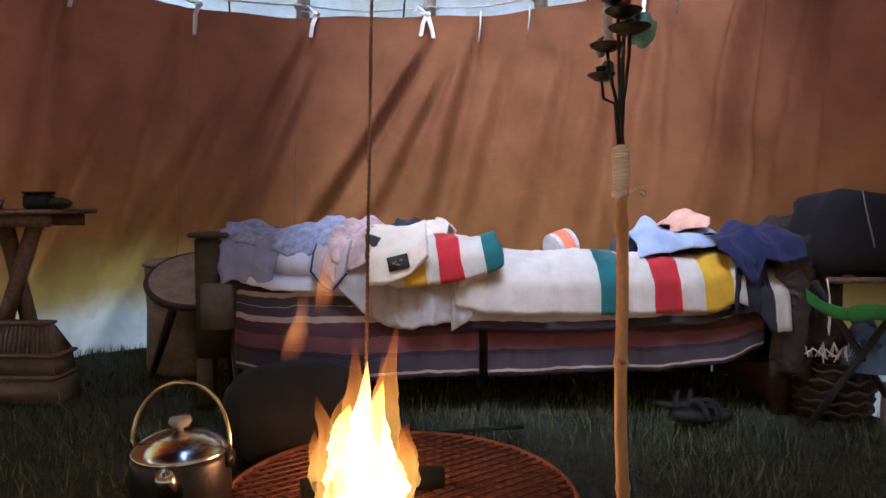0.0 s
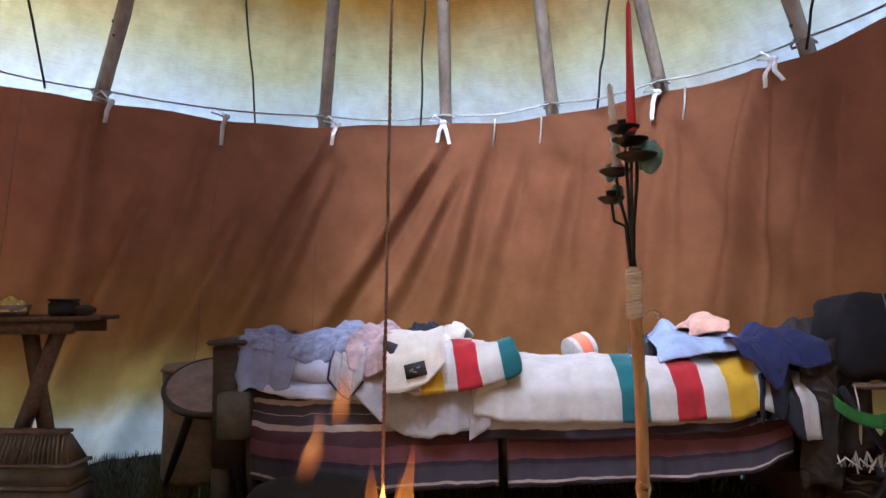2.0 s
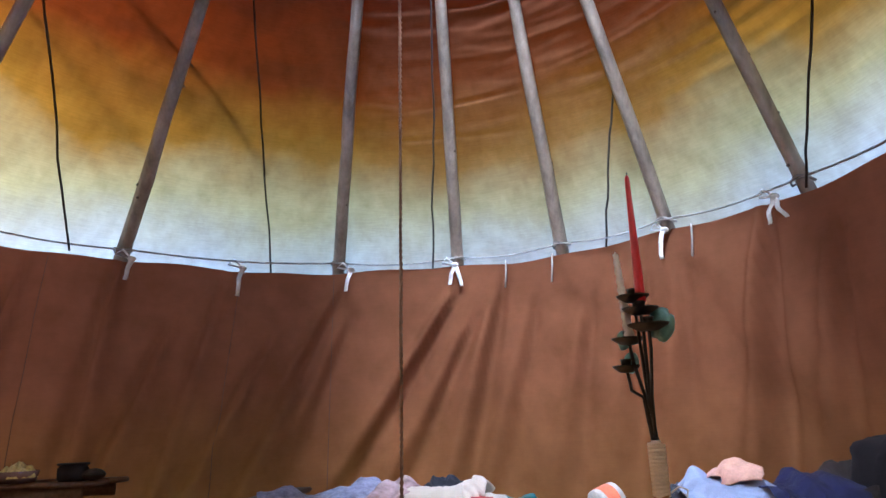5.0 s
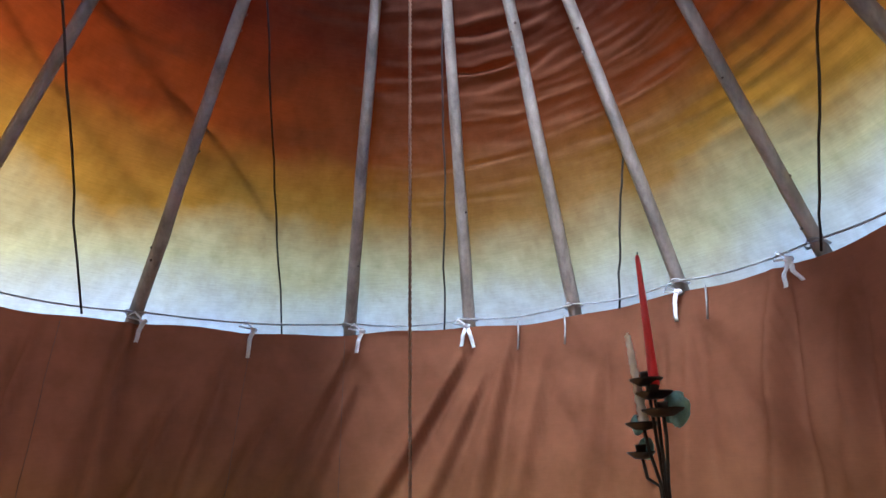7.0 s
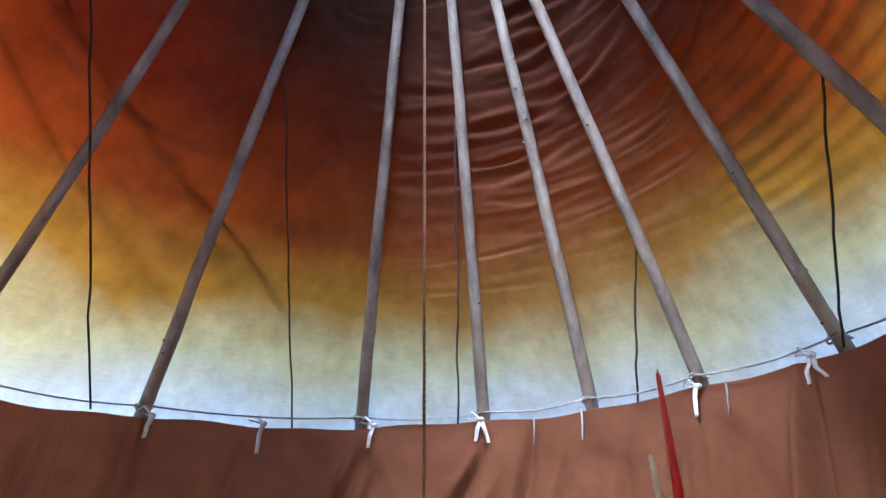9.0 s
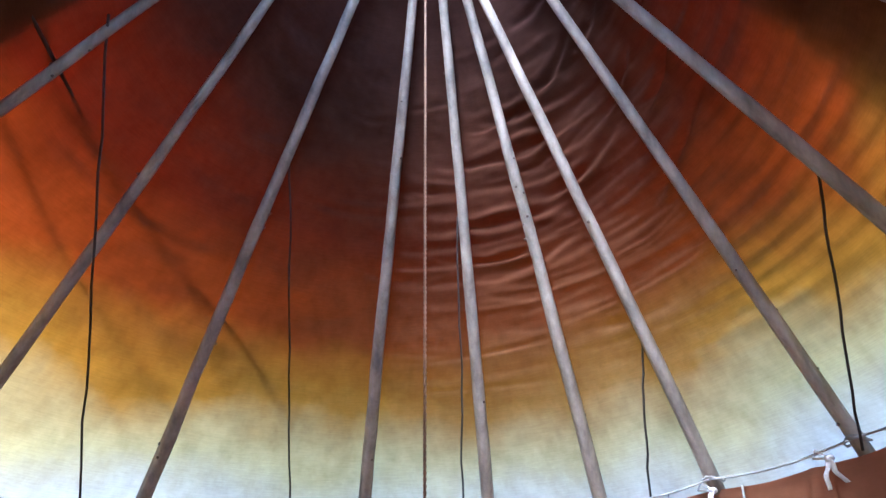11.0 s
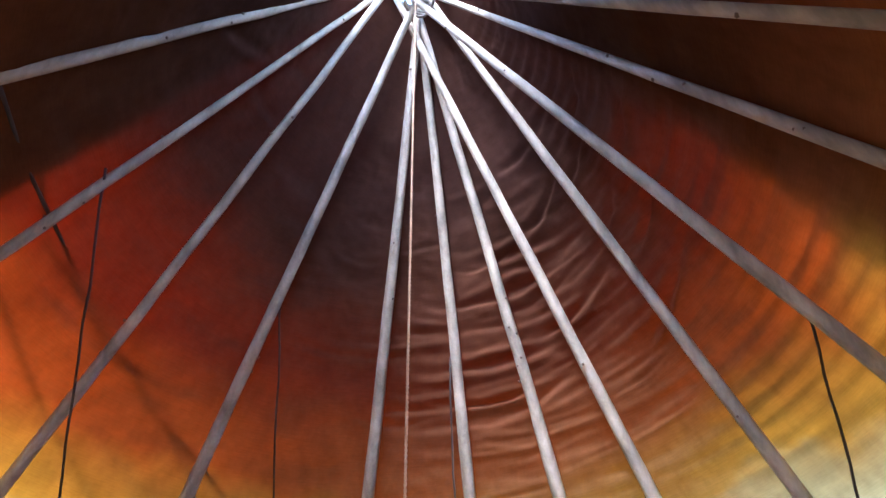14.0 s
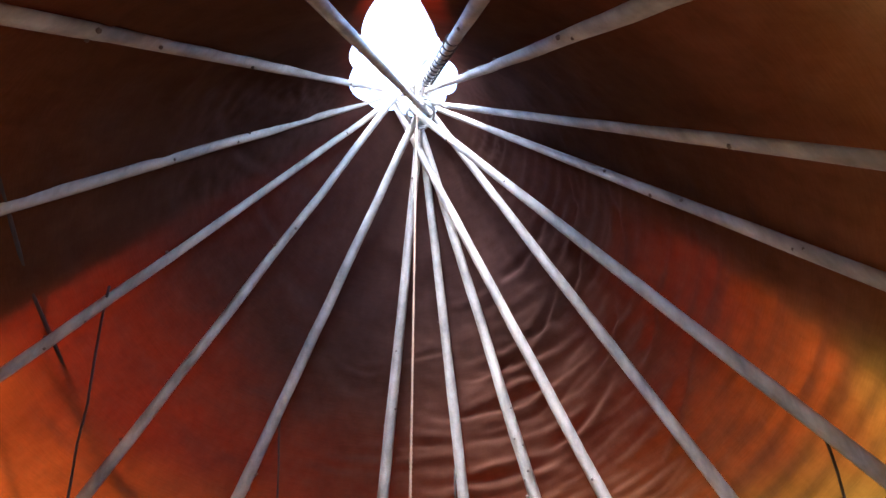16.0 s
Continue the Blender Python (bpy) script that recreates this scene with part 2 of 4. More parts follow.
def box(lo, hi, bevel=0.006, bm=None):
    b = bm or bmesh.new()
    size, mid = [h - l for l, h in zip(lo, hi)], [(l + h) / 2 for l, h in zip(lo, hi)]
    geom = bmesh.ops.create_cube(b, size=1, matrix=Matrix.Translation(mid) @ Matrix.Diagonal((*size, 1)))
    if bevel:
        edges = list({e for v in geom["verts"] for e in v.link_edges})
        bmesh.ops.bevel(b, geom=edges, offset=bevel, segments=2, affect="EDGES")
    return b


def tube(points, radii, sides=10, bm=None, caps=True, uv=False):
    """A round rod along points, with a radius at each."""
    b = bm or bmesh.new()
    pts = [Vector(p) for p in points]
    if isinstance(radii, (int, float)):
        radii = [radii] * len(pts)
    rings, side = [], None
    for i, p in enumerate(pts):
        d = (pts[min(i + 1, len(pts) - 1)] - pts[max(i - 1, 0)]).normalized()
        if side is None:
            side = d.orthogonal().normalized()
        side = (side - d * side.dot(d)).normalized()
        up = d.cross(side)
        rings.append([b.verts.new(p + radii[i] * (math.cos(a) * side + math.sin(a) * up)) for a in (2 * math.pi * k / sides for k in range(sides))])
    for r, s in zip(rings, rings[1:]):
        for k in range(sides):
            b.faces.new((r[k], r[(k + 1) % sides], s[(k + 1) % sides], s[k]))
    if caps:
        b.faces.new(rings[0][::-1])
        b.faces.new(rings[-1])
    return b


def lathe(profile, at=(0, 0, 0), sides=32, bm=None, tilt=None):
    """A turned body from (radius, height) pairs."""
    b = bm or bmesh.new()
    m = Matrix.Translation(at) @ (tilt or Matrix())
    rings = [[b.verts.new(m @ Vector((r * math.cos(a), r * math.sin(a), z))) for a in (2 * math.pi * k / sides for k in range(sides))] for r, z in profile]
    for r, s in zip(rings, rings[1:]):
        for k in range(sides):
            b.faces.new((r[k], r[(k + 1) % sides], s[(k + 1) % sides], s[k]))
    b.faces.new(rings[0][::-1])
    b.faces.new(rings[-1])
    return b


def sheet(fn, nu, nv, thick=0.0):
    """A cloth from fn(u, v), u and v from 0 to 1, with a UV map; thick gives it a second side."""
    b = bmesh.new()
    uv = b.loops.layers.uv.new("UVMap")
    grid = [[b.verts.new(fn(i / nu, j / nv)) for j in range(nv + 1)] for i in range(nu + 1)]
    for i in range(nu):
        for j in range(nv):
            f = b.faces.new((grid[i][j], grid[i + 1][j], grid[i + 1][j + 1], grid[i][j + 1]))
            for loop, (a, c) in zip(f.loops, ((i, j), (i + 1, j), (i + 1, j + 1), (i, j + 1))):
                loop[uv].uv = (a / nu, c / nv)
    if thick:
        b.normal_update()
        bmesh.ops.solidify(b, geom=b.faces[:], thickness=thick)
    return b


def poly(points, t):
    """The place at share t of a line through points, by length."""
    pts = [Vector(p) for p in points]
    lens = [(q - p).length for p, q in zip(pts, pts[1:])]
    d = t * sum(lens)
    for p, q, l in zip(pts, pts[1:], lens):
        if d <= l or q is pts[-1]:
            return p.lerp(q, min(1, d / l))
        d -= l


def fbm(x, y, z, octaves=4):
    return noise.fractal((x, y, z), 0.9, 2.1, octaves)


# ---- the tent ----
RING_C, RING_R, RING_Z = Vector((-0.53, 1.78)), 2.146, 1.91
APEX, APEX_Z = Vector((-0.22, 1.60)), 5.0


def oval(theta, r, z):
    """A point of the tent's oval outline, which is longer towards the door."""
    f = (z - RING_Z) / (APEX_Z - RING_Z)
    c = RING_C.lerp(APEX, f)
    s = math.sin(theta)
    ry = r * (1 if s > 0 else 1 + 0.12 * max(0, min(1, 1 - f)))
    return Vector((c.x + r * math.cos(theta), c.y + ry * s, z))


def cover_r(z):
    return 2.24 + (0.30 - 2.24) * (z - RING_Z) / (APEX_Z - RING_Z)


HOLE = [(0.0, -76, -76), (0.40, -76, -76), (0.56, -81, -73), (0.71, -90, -69), (0.88, -113, -59), (1.0, -160, -30), (1.07, -215, 20)]


def hole_edges(f):
    for (a, l0, r0), (b, l1, r1) in zip(HOLE, HOLE[1:]):
        if f <= b:
            k = 0 if b == a else max(0, (f - a) / (b - a))
            return l0 + (l1 - l0) * k, r0 + (r1 - r0) * k
    return HOLE[-1][1:]


NU, NV = 400, 430


def cover_frame(u, v):
    """Angle in degrees and height of a place on the cover: rows lie closer above the liner."""
    z = 0.02 + (v / 0.14 * 1.78 if v < 0.14 else 1.78 + (v - 0.14) / 0.86 * (APEX_Z + 0.2 - 1.8))
    left, right = hole_edges(max((z - RING_Z) / (APEX_Z - RING_Z), 0))
    return right + u * (360 + left - right), z


def cover_creases():
    """Creases that run round the tent where the canvas sags between the poles, most of them on the side away from the sun."""
    rnd = random.Random(17)
    grid = np.array([[cover_frame(i / NU, j / NV) for j in range(NV + 1)] for i in range(NU + 1)])
    deg, slant = grid[:, :, 0], (APEX_Z - grid[:, :, 1]) * 1.18
    out = np.zeros(deg.shape)

    def crease(s0, a0, half, depth, width, tilt, sag):
        q = (deg - a0) / half
        d = (slant - s0 - tilt * q - sag * q * q) / width
        out[:] += depth * np.exp(-q ** 4) * (np.exp(-d * d) - 0.75 * np.exp(-(d - 1.7) ** 2) - 0.25 * np.exp(-(d + 1.9) ** 2))

    for k in range(130):
        a0 = rnd.triangular(-40, 118, 62)
        s0 = rnd.triangular(0.8, 3.0, 2.0)
        calm = 1.0 if a0 > 45 else 0.45
        crease(s0, a0, rnd.uniform(6, 20) / calm, calm * rnd.uniform(0.003, 0.009), rnd.uniform(0.012, 0.028), rnd.uniform(-0.025, 0.025), rnd.uniform(-0.05, 0.01))
    for s0, a0, half, depth, tilt in ((1.42, 62, 11, 0.024, -0.02), (1.60, 70, 20, 0.018, 0.0), (1.86, 52, 12, 0.026, 0.05), (1.95, 72, 13, 0.022, -0.01), (2.2, 68, 9, 0.020, 0.05), (1.30, 48, 9, 0.022, 0.08),
                                      (1.62, 33, 8, 0.028, 0.08), (1.75, 20, 9, 0.032, 0.10), (1.25, 30, 8, 0.024, 0.06), (2.1, 28, 10, 0.026, 0.10), (1.45, 8, 10, 0.028, 0.05), (1.05, 15, 12, 0.024, 0.04), (0.95, 44, 14, 0.016, 0.02)):
        crease(s0, a0, half, depth, 0.030, tilt, -0.02)
    for k in range(24):
        crease(rnd.uniform(0.5, 2.6), rnd.uniform(120, 260), rnd.uniform(6, 18), rnd.uniform(0.004, 0.012), rnd.uniform(0.03, 0.06), rnd.uniform(-0.2, 0.2), rnd.uniform(-0.05, 0.02))
    return out


CREASES = cover_creases()


def cover_point(u, v):
    deg, z = cover_frame(u, v)
    a = radians(deg)
    f = (z - RING_Z) / (APEX_Z - RING_Z)
    slant = (APEX_Z - z) * 1.18
    k = fbm(math.cos(a) * 1.7, math.sin(a) * 1.7, slant * 2.2)
    band = min(1.0, min(u, 1 - u) * 12) * max(0, min(1, (f - 0.06) / 0.25)) * max(0, min(1, (1.0 - f) / 0.12))
    side = max(0.0, math.cos(a - radians(30)))
    ripple = math.sin(slant * 62 + 3.5 * k + 1.2 * math.sin(a * 5)) * (0.4 + abs(k))
    right = max(0.0, 1 - ((deg - 12) / 38) ** 2) if -26 < deg < 50 else 0.0
    long_fold = right * (0.5 + 0.9 * abs(k)) * math.sin(slant * 64 + 2.6 * k + deg * 0.02)
    r = cover_r(z) + band * (0.8 * float(CREASES[round(u * NU), round(v * NV)]) + 0.002 * side * ripple + 0.005 * long_fold + 0.03 * k)
    return oval(a, r, z)


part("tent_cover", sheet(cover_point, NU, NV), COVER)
tagged(bpy.data.objects["tent_cover"], "translucent canvas tent cover, white below and brown above", "tent cover", kind="structure")


def flap(side):
    """A smoke flap: an unseen second sheet of canvas folded back on the outside, beside the smoke hole, widened to
    darken the cover.
    """
    def fn(u, v):
        low = 2.45 if side > 0 else 2.25
        z = low + v * (4.85 - low)
        left, right = hole_edges(max(0, (z - RING_Z) / (APEX_Z - RING_Z)))
        a = (right + 2 + u * (-8 - right)) if side > 0 else (left - 2 - u * (160 + left))
        return oval(radians(a), cover_r(z) + 0.07 + 0.02 * math.sin(u * 3.1) + 0.015 * fbm(u * 4, v * 4, side), z)
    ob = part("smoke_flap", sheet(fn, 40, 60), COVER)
    tagged(ob, "unseen canvas smoke flap folded back outside the smoke hole, widened to darken the cover", "smoke flap", kind="structure")


flap(1)
flap(-1)

FOLDS = [(103, 1.70, 118, 0.55, 0.030), (101, 1.55, 109, 0.75, 0.018), (83, 1.70, 101, 0.62, 0.028), (80, 1.55, 92, 0.62, 0.02), (75, 1.75, 82, 0.62, 0.024), (70, 1.6, 76, 0.6, 0.016), (61, 1.6, 66, 0.55, 0.016),
         (52, 1.7, 57, 0.6, 0.016), (33, 1.8, 38, 0.5, 0.034), (46, 1.7, 49, 0.6, 0.014), (24, 1.7, 29, 0.4, 0.02), (136, 1.8, 141, 0.4, 0.03), (121, 1.75, 133, 0.15, 0.022), (128, 1.5, 143, 0.15, 0.03), (114, 1.4, 131, 0.2, 0.026), (149, 1.7, 158, 0.2, 0.03), (160, 1.7, 172, 0.2, 0.03)]


def liner_point(u, v):
    a = u * 360 - 90
    top = 1.880 + 0.010 * math.sin(radians(a * 9)) + 0.006 * math.sin(radians(a * 23 + 40))
    z = 0.0 + v * top
    r = RING_R - 0.05 + 0.05 * (1 - v) ** 2
    hang = min(1, (top - z) / 0.25)
    for a0, z0, a1, z1, h in FOLDS:
        k = (z0 - z) / (z0 - z1)
        if -0.12 < k < 1.25:
            mid = a0 + (a1 - a0) * k
            w = 0.75 + 1.35 * max(0, k)
            d = (a - mid) / w
            if abs(d) < 4:
                fade = min(1, (k + 0.12) * 4) * min(1, (1.25 - k) * 2.5)
                r += 2.7 * h * fade * (math.exp(-d * d) - 0.7 * math.exp(-(d - 1.7) ** 2))
    x, y = math.cos(radians(a)) * 2.1, math.sin(radians(a)) * 2.1
    r += hang * 0.05 * fbm(x * 1.1 + z * 0.55, y * 1.1 - z * 0.3, z * 0.35, 3)
    r += hang * 0.02 * fbm(x * 4 + z * 2.0, y * 4, z * 1.2, 3)
    return oval(radians(a), r, RING_Z) - Vector((0, 0, RING_Z - z))


part("tent_liner", sheet(liner_point, 620, 90), LINER)
tagged(bpy.data.objects["tent_liner"], "brown canvas inner wall hanging in diagonal folds", "tent liner", kind="structure")

for n, (a0, a1) in enumerate(((118.5, 123.5), (103.5, 105.0), (146.0, 150.0))):
    pts = []
    for k in range(46):
        v = 0.99 - 0.93 * k / 45
        q = liner_point((a0 + (a1 - a0) * k / 45 + 90) / 360, v)
        pts.append(q + (Vector((RING_C.x, RING_C.y, q.z)) - q).normalized() * 0.002)
    part("seam", tube(pts, 0.0017, 5), simple("seam_thread", (0.14, 0.07, 0.045), 0.9), bpy.data.objects["tent_liner"])

# poles: where each passes the liner's rope, and where it passes the crossing
POLES = [(-2.067, 3.268, -0.262, 1.695), (-1.003, 3.884, -0.252, 1.815), (-0.258, 3.925, -0.223, 1.871), (0.366, 3.721, -0.204, 1.850), (0.885, 3.346, -0.281, 1.765), (1.364, 2.808, -0.067, 1.790), (1.614, 1.965, -0.219, 1.633), (1.574, 1.010, 0.005, 1.683), (1.203, 0.392, -0.104, 1.582), (0.722, -0.161, -0.102, 1.491), (0.365, -0.393, -0.159, 1.482), (-0.356, -0.630, -0.181, 1.605), (-1.174, -0.486, -0.470, 1.406), (-2.219, 0.296, -0.527, 1.502), (-2.635, 1.351, -0.484, 1.582),
         (-2.569, 2.446, -0.364, 1.540)]


def pole_at(i, z):
    x0, y0, x1, y1 = POLES[i]
    k = (z - RING_Z) / (APEX_Z - RING_Z)
    return Vector((x0 + (x1 - x0) * k, y0 + (y1 - y0) * k, z))


GIRTH = {4: 0.92, 5: 0.92, 6: 0.93, 7: 0.74, 8: 0.62, 9: 0.70, 10: 0.75, 11: 0.72, 12: 0.76, 13: 0.78, 14: 0.76, 15: 0.84}


def tent_pole(i):
    rnd = random.Random(40 + i)
    foot, tip = pole_at(i, 0.0), pole_at(i, 5.9)
    t = thing("tent_pole", foot, "long peeled grey wooden tent pole with dark knots", "tent pole", "tent poles")
    d = (tip - foot).normalized()
    side = d.orthogonal().normalized()
    girth = GIRTH.get(i, 1.0)
    n, pts, rad = 44, [], []
    for k in range(n + 1):
        f = k / n
        z = f * 5.9
        bow = math.sin(f * 9 + i) * 0.006 + 0.006 * fbm(f * 14, i, 3.0)
        pts.append(pole_at(i, z) + side * bow)
        rad.append(girth * (0.048 - 0.030 * f) * (1 + 0.07 * fbm(f * 30, i * 3.1, 0)))
    part("shaft", tube(pts, rad, 12), POLE, t)
    for k in range(9):
        f = rnd.uniform(0.3, 0.86)
        z, a = f * 5.9, rnd.uniform(0, 6.28)
        up = d.cross(side)
        p = pole_at(i, z) + (side * math.cos(a) + up * math.sin(a)) * girth * (0.048 - 0.030 * f) * 0.95
        b = bmesh.new()
        bmesh.ops.create_icosphere(b, subdivisions=1, radius=rnd.uniform(0.006, 0.010), matrix=Matrix.Translation(p))
        part("knot", b, KNOT, t)


for i in range(len(POLES)):
    tent_pole(i)

# lashing at the crossing
crossing = thing("pole_lashing", (-0.2, 1.62, 5.0), "rope lashing wound round the crossed tent poles", "rope")
for k in range(5):
    pts = [(-0.20 + 0.085 * math.cos(a), 1.63 + 0.085 * math.sin(a), 4.98 + 0.016 * k + 0.02 * math.sin(a * 3 + k)) for a in (0.35 * j for j in range(19))]
    part("coil", tube(pts, 0.008, 6), CORD, crossing)
part("loose_end", tube([(-0.08, 1.56, 4.98), (-0.04, 1.5, 4.9), (-0.07, 1.47, 4.8), (-0.03, 1.45, 4.66)], 0.006, 6), CORD, crossing)

# a line wound round one pole
wound = thing("wound_line", pole_at(10, 2.2), "cord wound in a spiral up a tent pole", "cord")
pts = []
for k in range(180):
    z = 3.6 + k * 0.0065
    p, a = pole_at(10, z), k * 0.42
    pts.append(p + Vector((math.cos(a), math.sin(a), 0)) * 0.027)
part("spiral", tube(pts, 0.004, 5), BLACK_CORD, wound)

# ring rope from pole to pole
ring = thing("liner_rope", pole_at(0, RING_Z), "grey cord strung from pole to pole above the liner", "rope", kind="structure")
for i in range(len(POLES)):
    a, b = pole_at(i, RING_Z + 0.03), pole_at((i + 1) % len(POLES), RING_Z + 0.03)
    inward = (Vector((*RING_C, a.z)) - a).normalized() * 0.045
    pts = [a.lerp(b, k / 8) + inward - Vector((0, 0, 0.03 * math.sin(math.pi * k / 8))) for k in range(9)]
    part("strand", tube(pts, 0.005, 6), CORD, ring)
    hitch = [a + Vector((0.05 * math.cos(t), 0.05 * math.sin(t), 0.012 * math.sin(2 * t))) for t in (k * 0.55 for k in range(13))]
    part("hitch", tube(hitch, 0.006, 6), CORD, ring)


def tie(deg, kind, seed):
    """A tape that ties the liner to its rope."""
    rnd = random.Random(seed)
    a = radians(deg)
    p = oval(a, RING_R - 0.065, RING_Z) - Vector((0, 0, 0.02))
    along = Vector((-math.sin(a), math.cos(a), 0))
    inw = Vector((-math.cos(a), -math.sin(a), 0))
    wide = kind != "cord"
    t = thing("liner_tie", p, "white tape tied in a bow at the liner edge" if wide else "thin cord end hanging at the liner edge", "tie", "liner ties")

    def strip(name, pts, w):
        def fn(u, v):
            q = poly(pts, v)
            return q + along * (w * (u - 0.5) * (1 - 0.25 * v)) + inw * 0.006 * math.sin(9 * v + seed)
        return part(name, sheet(fn, 2, 10, 0.002), RIBBON if wide else CORD, t)

    if kind == "cord":
        part("tail", tube([p, p + inw * 0.01 + Vector((0, 0, -0.08)), p + inw * 0.012 + along * 0.01 + Vector((0, 0, -0.17))], 0.005, 6), CORD, t)
        return
    b = bmesh.new()
    bmesh.ops.create_icosphere(b, subdivisions=2, radius=0.017, matrix=Matrix.Translation(p + inw * 0.012) @ Matrix.Diagonal((1.3, 1.3, 0.9, 1)))
    part("tie_knot", b, RIBBON, t)
    for s in (-1, 1) if kind == "bow" else (1,):
        d = along * s
        strip("tail", [p + inw * 0.02, p + inw * 0.03 + d * 0.022 + Vector((0, 0, -0.06)), p + inw * 0.02 + d * rnd.uniform(0.02, 0.05) + Vector((0, 0, -rnd.uniform(0.11, 0.17)))], 0.028)
    part("loop", tube([p + inw * 0.01, p + along * 0.05 + Vector((0, 0, 0.045)) + inw * 0.02, p + along * 0.085 + Vector((0, 0, 0.02)), p + inw * 0.01], 0.006, 6), RIBBON, t)


for n, (deg, kind) in enumerate([(135, "one"), (118.3, "one"), (100.6, "one"), (82.9, "bow"), (74.3, "cord"), (66.5, "cord"), (47.9, "one"), (43.9, "cord"), (31.2, "bow"), (156, "one"), (16, "cord")]):
    tie(deg, kind, 7 + n)

# dark cords from poles down to the liner rope
for foot, top in (((-2.15, 2.93, 1.87), (-1.53, 1.42, 3.50)), ((-1.395, 3.76, 1.87), (-1.11, 2.44, 3.60)), ((-0.405, 3.81, 1.87), (-0.27, 2.96, 3.42)), ((0.585, 3.53, 1.87), (0.625, 3.01, 2.68)), ((1.30, 2.685, 1.87), (1.16, 1.90, 2.72))):
    foot = Vector(foot)
    t = thing("hanging_cord", foot, "thin dark cord stretched from a pole to the liner", "cord", "hanging cords")
    pts = [foot.lerp(Vector(top), k / 14) + Vector((0.012 * fbm(k * 0.5, foot.x, 0), 0.012 * fbm(k * 0.5, foot.y, 5), 0)) for k in range(15)]
    part("strand", tube(pts, 0.0058, 6), BLACK_CORD, t)

# guy lines that lie on the outside of the cover
for pts in ([(-1.72, 0.95, 3.40), (-1.91, 1.49, 3.09), (-1.99, 1.90, 2.98), (-2.02, 2.22, 2.86), (-1.96, 2.71, 2.66), (-1.8, 3.3, 2.3)],
            [(-1.34, 0.70, 3.37), (-1.53, 1.00, 3.41), (-1.78, 1.54, 3.28), (-1.79, 2.07, 3.21), (-1.71, 2.57, 3.04), (-1.50, 3.07, 2.78), (-1.3, 3.5, 2.4)],
            [(-1.42, 0.68, 3.20), (-1.66, 1.2, 3.30), (-1.79, 1.89, 3.27), (-1.75, 2.35, 3.14), (-1.63, 2.88, 2.86), (-1.6, 3.3, 2.5)]):
    t = thing("guy_line", pts[-1], "rope lying against the outside of the tent cover", "rope", "guy lines")
    part("strand", tube([poly(pts, k / 30) + Vector((-0.02, 0, 0.01)) for k in range(31)], 0.008, 6), BLACK_CORD, t)

# rope over the fire, from the crossing
rope = thing("fire_rope", (-0.26, 1.5, 0.62), "twisted brown rope hanging over the fire", "rope")
for s in (0, math.pi):
    pts = []
    for k in range(620):
        z = 0.22 + k * (4.7 / 619)
        w = (z - 0.22) / 4.7
        a = z * 190 + s
        pts.append((-0.294 + 0.098 * w + 0.0022 * math.cos(a), 1.5 + 0.0022 * math.sin(a), z))
    part("strand", tube(pts, 0.0030, 5), ROPE, rope)

# ---- ground ----
def ground_point(u, v):
    r = 120 * (u ** 3)
    a = v * 2 * math.pi
    x, y = -0.4 + r * math.cos(a), 1.8 + r * math.sin(a)
    return Vector((x, y, 0.012 * fbm(x * 2, y * 2, 0) * (1 if r < 6 else 0.2)))


part("ground", sheet(ground_point, 90, 96), SOIL)
tagged(bpy.data.objects["ground"], "dark trodden earth under short grass", "ground", kind="structure")
gm, gnt, gp, gout = mat("grass_blade")
gn = gnt.nodes.new("ShaderNodeNewGeometry")
gnt.links.new(ramp(gnt, gn.outputs["Random Per Island"], [(0.0, (0.022, 0.044, 0.014)), (0.6, (0.05, 0.078, 0.026)), (1.0, (0.13, 0.14, 0.07))]), gp.inputs["Base Color"])
gp.inputs["Roughness"].default_value = 0.6
rnd = random.Random(5)
verts, faces = [], []
while len(faces) < 26000:
    x, y = rnd.uniform(-2.4, 1.8), rnd.uniform(1.0, 3.9)
    if (x + 0.2) ** 2 + (y - 1.44) ** 2 < 0.2 or noise.noise((x * 2.2, y * 2.2, 1)) + rnd.uniform(-0.35, 0.5) < -0.12:
        continue
    h, w, a, lean = rnd.uniform(0.02, 0.06), rnd.uniform(0.002, 0.004), rnd.uniform(0, 6.28), rnd.uniform(0.2, 1.0)
    dx, dy = math.cos(a), math.sin(a)
    n = len(verts)
    verts += [(x - dy * w, y + dx * w, -0.01), (x + dy * w, y - dx * w, -0.01), (x + dx * h * lean, y + dy * h * lean, h)]
    faces.append((n, n + 1, n + 2))
me = bpy.data.meshes.new("grass")
me.from_pydata(verts, [], faces)
me.materials.append(gm)
tagged(new("grass", me), "short flattened dark green grass", "grass", kind="stuff")


# ---- bed ----
bed = thing("bed", (0.06, 2.8, 0.0), "low dark wooden bed frame against the tent wall", "bed")
part("headboard", box((-1.09, 2.42, 0.204), (-0.975, 3.12, 0.675), 0.008), DARK_WOOD, bed)
part("headboard_cap", box((-1.105, 2.39, 0.675), (-0.955, 3.14, 0.695), 0.006), DARK_WOOD, bed)
part("corner_box", box((-1.035, 2.33, 0.335), (-0.925, 2.44, 0.505), 0.006), simple("grey_painted_wood", (0.10, 0.095, 0.085), 0.6), bed, "worn grey wooden box")
part("footboard", box((1.13, 2.46, 0.035), (1.21, 3.12, 0.50), 0.008), DARK_WOOD, bed)
part("side_rail", box((-0.975, 2.47, 0.20), (1.13, 2.50, 0.36), 0.006), DARK_WOOD, bed)
part("side_rail", box((-0.975, 3.06, 0.20), (1.13, 3.09, 0.36), 0.006), DARK_WOOD, bed)
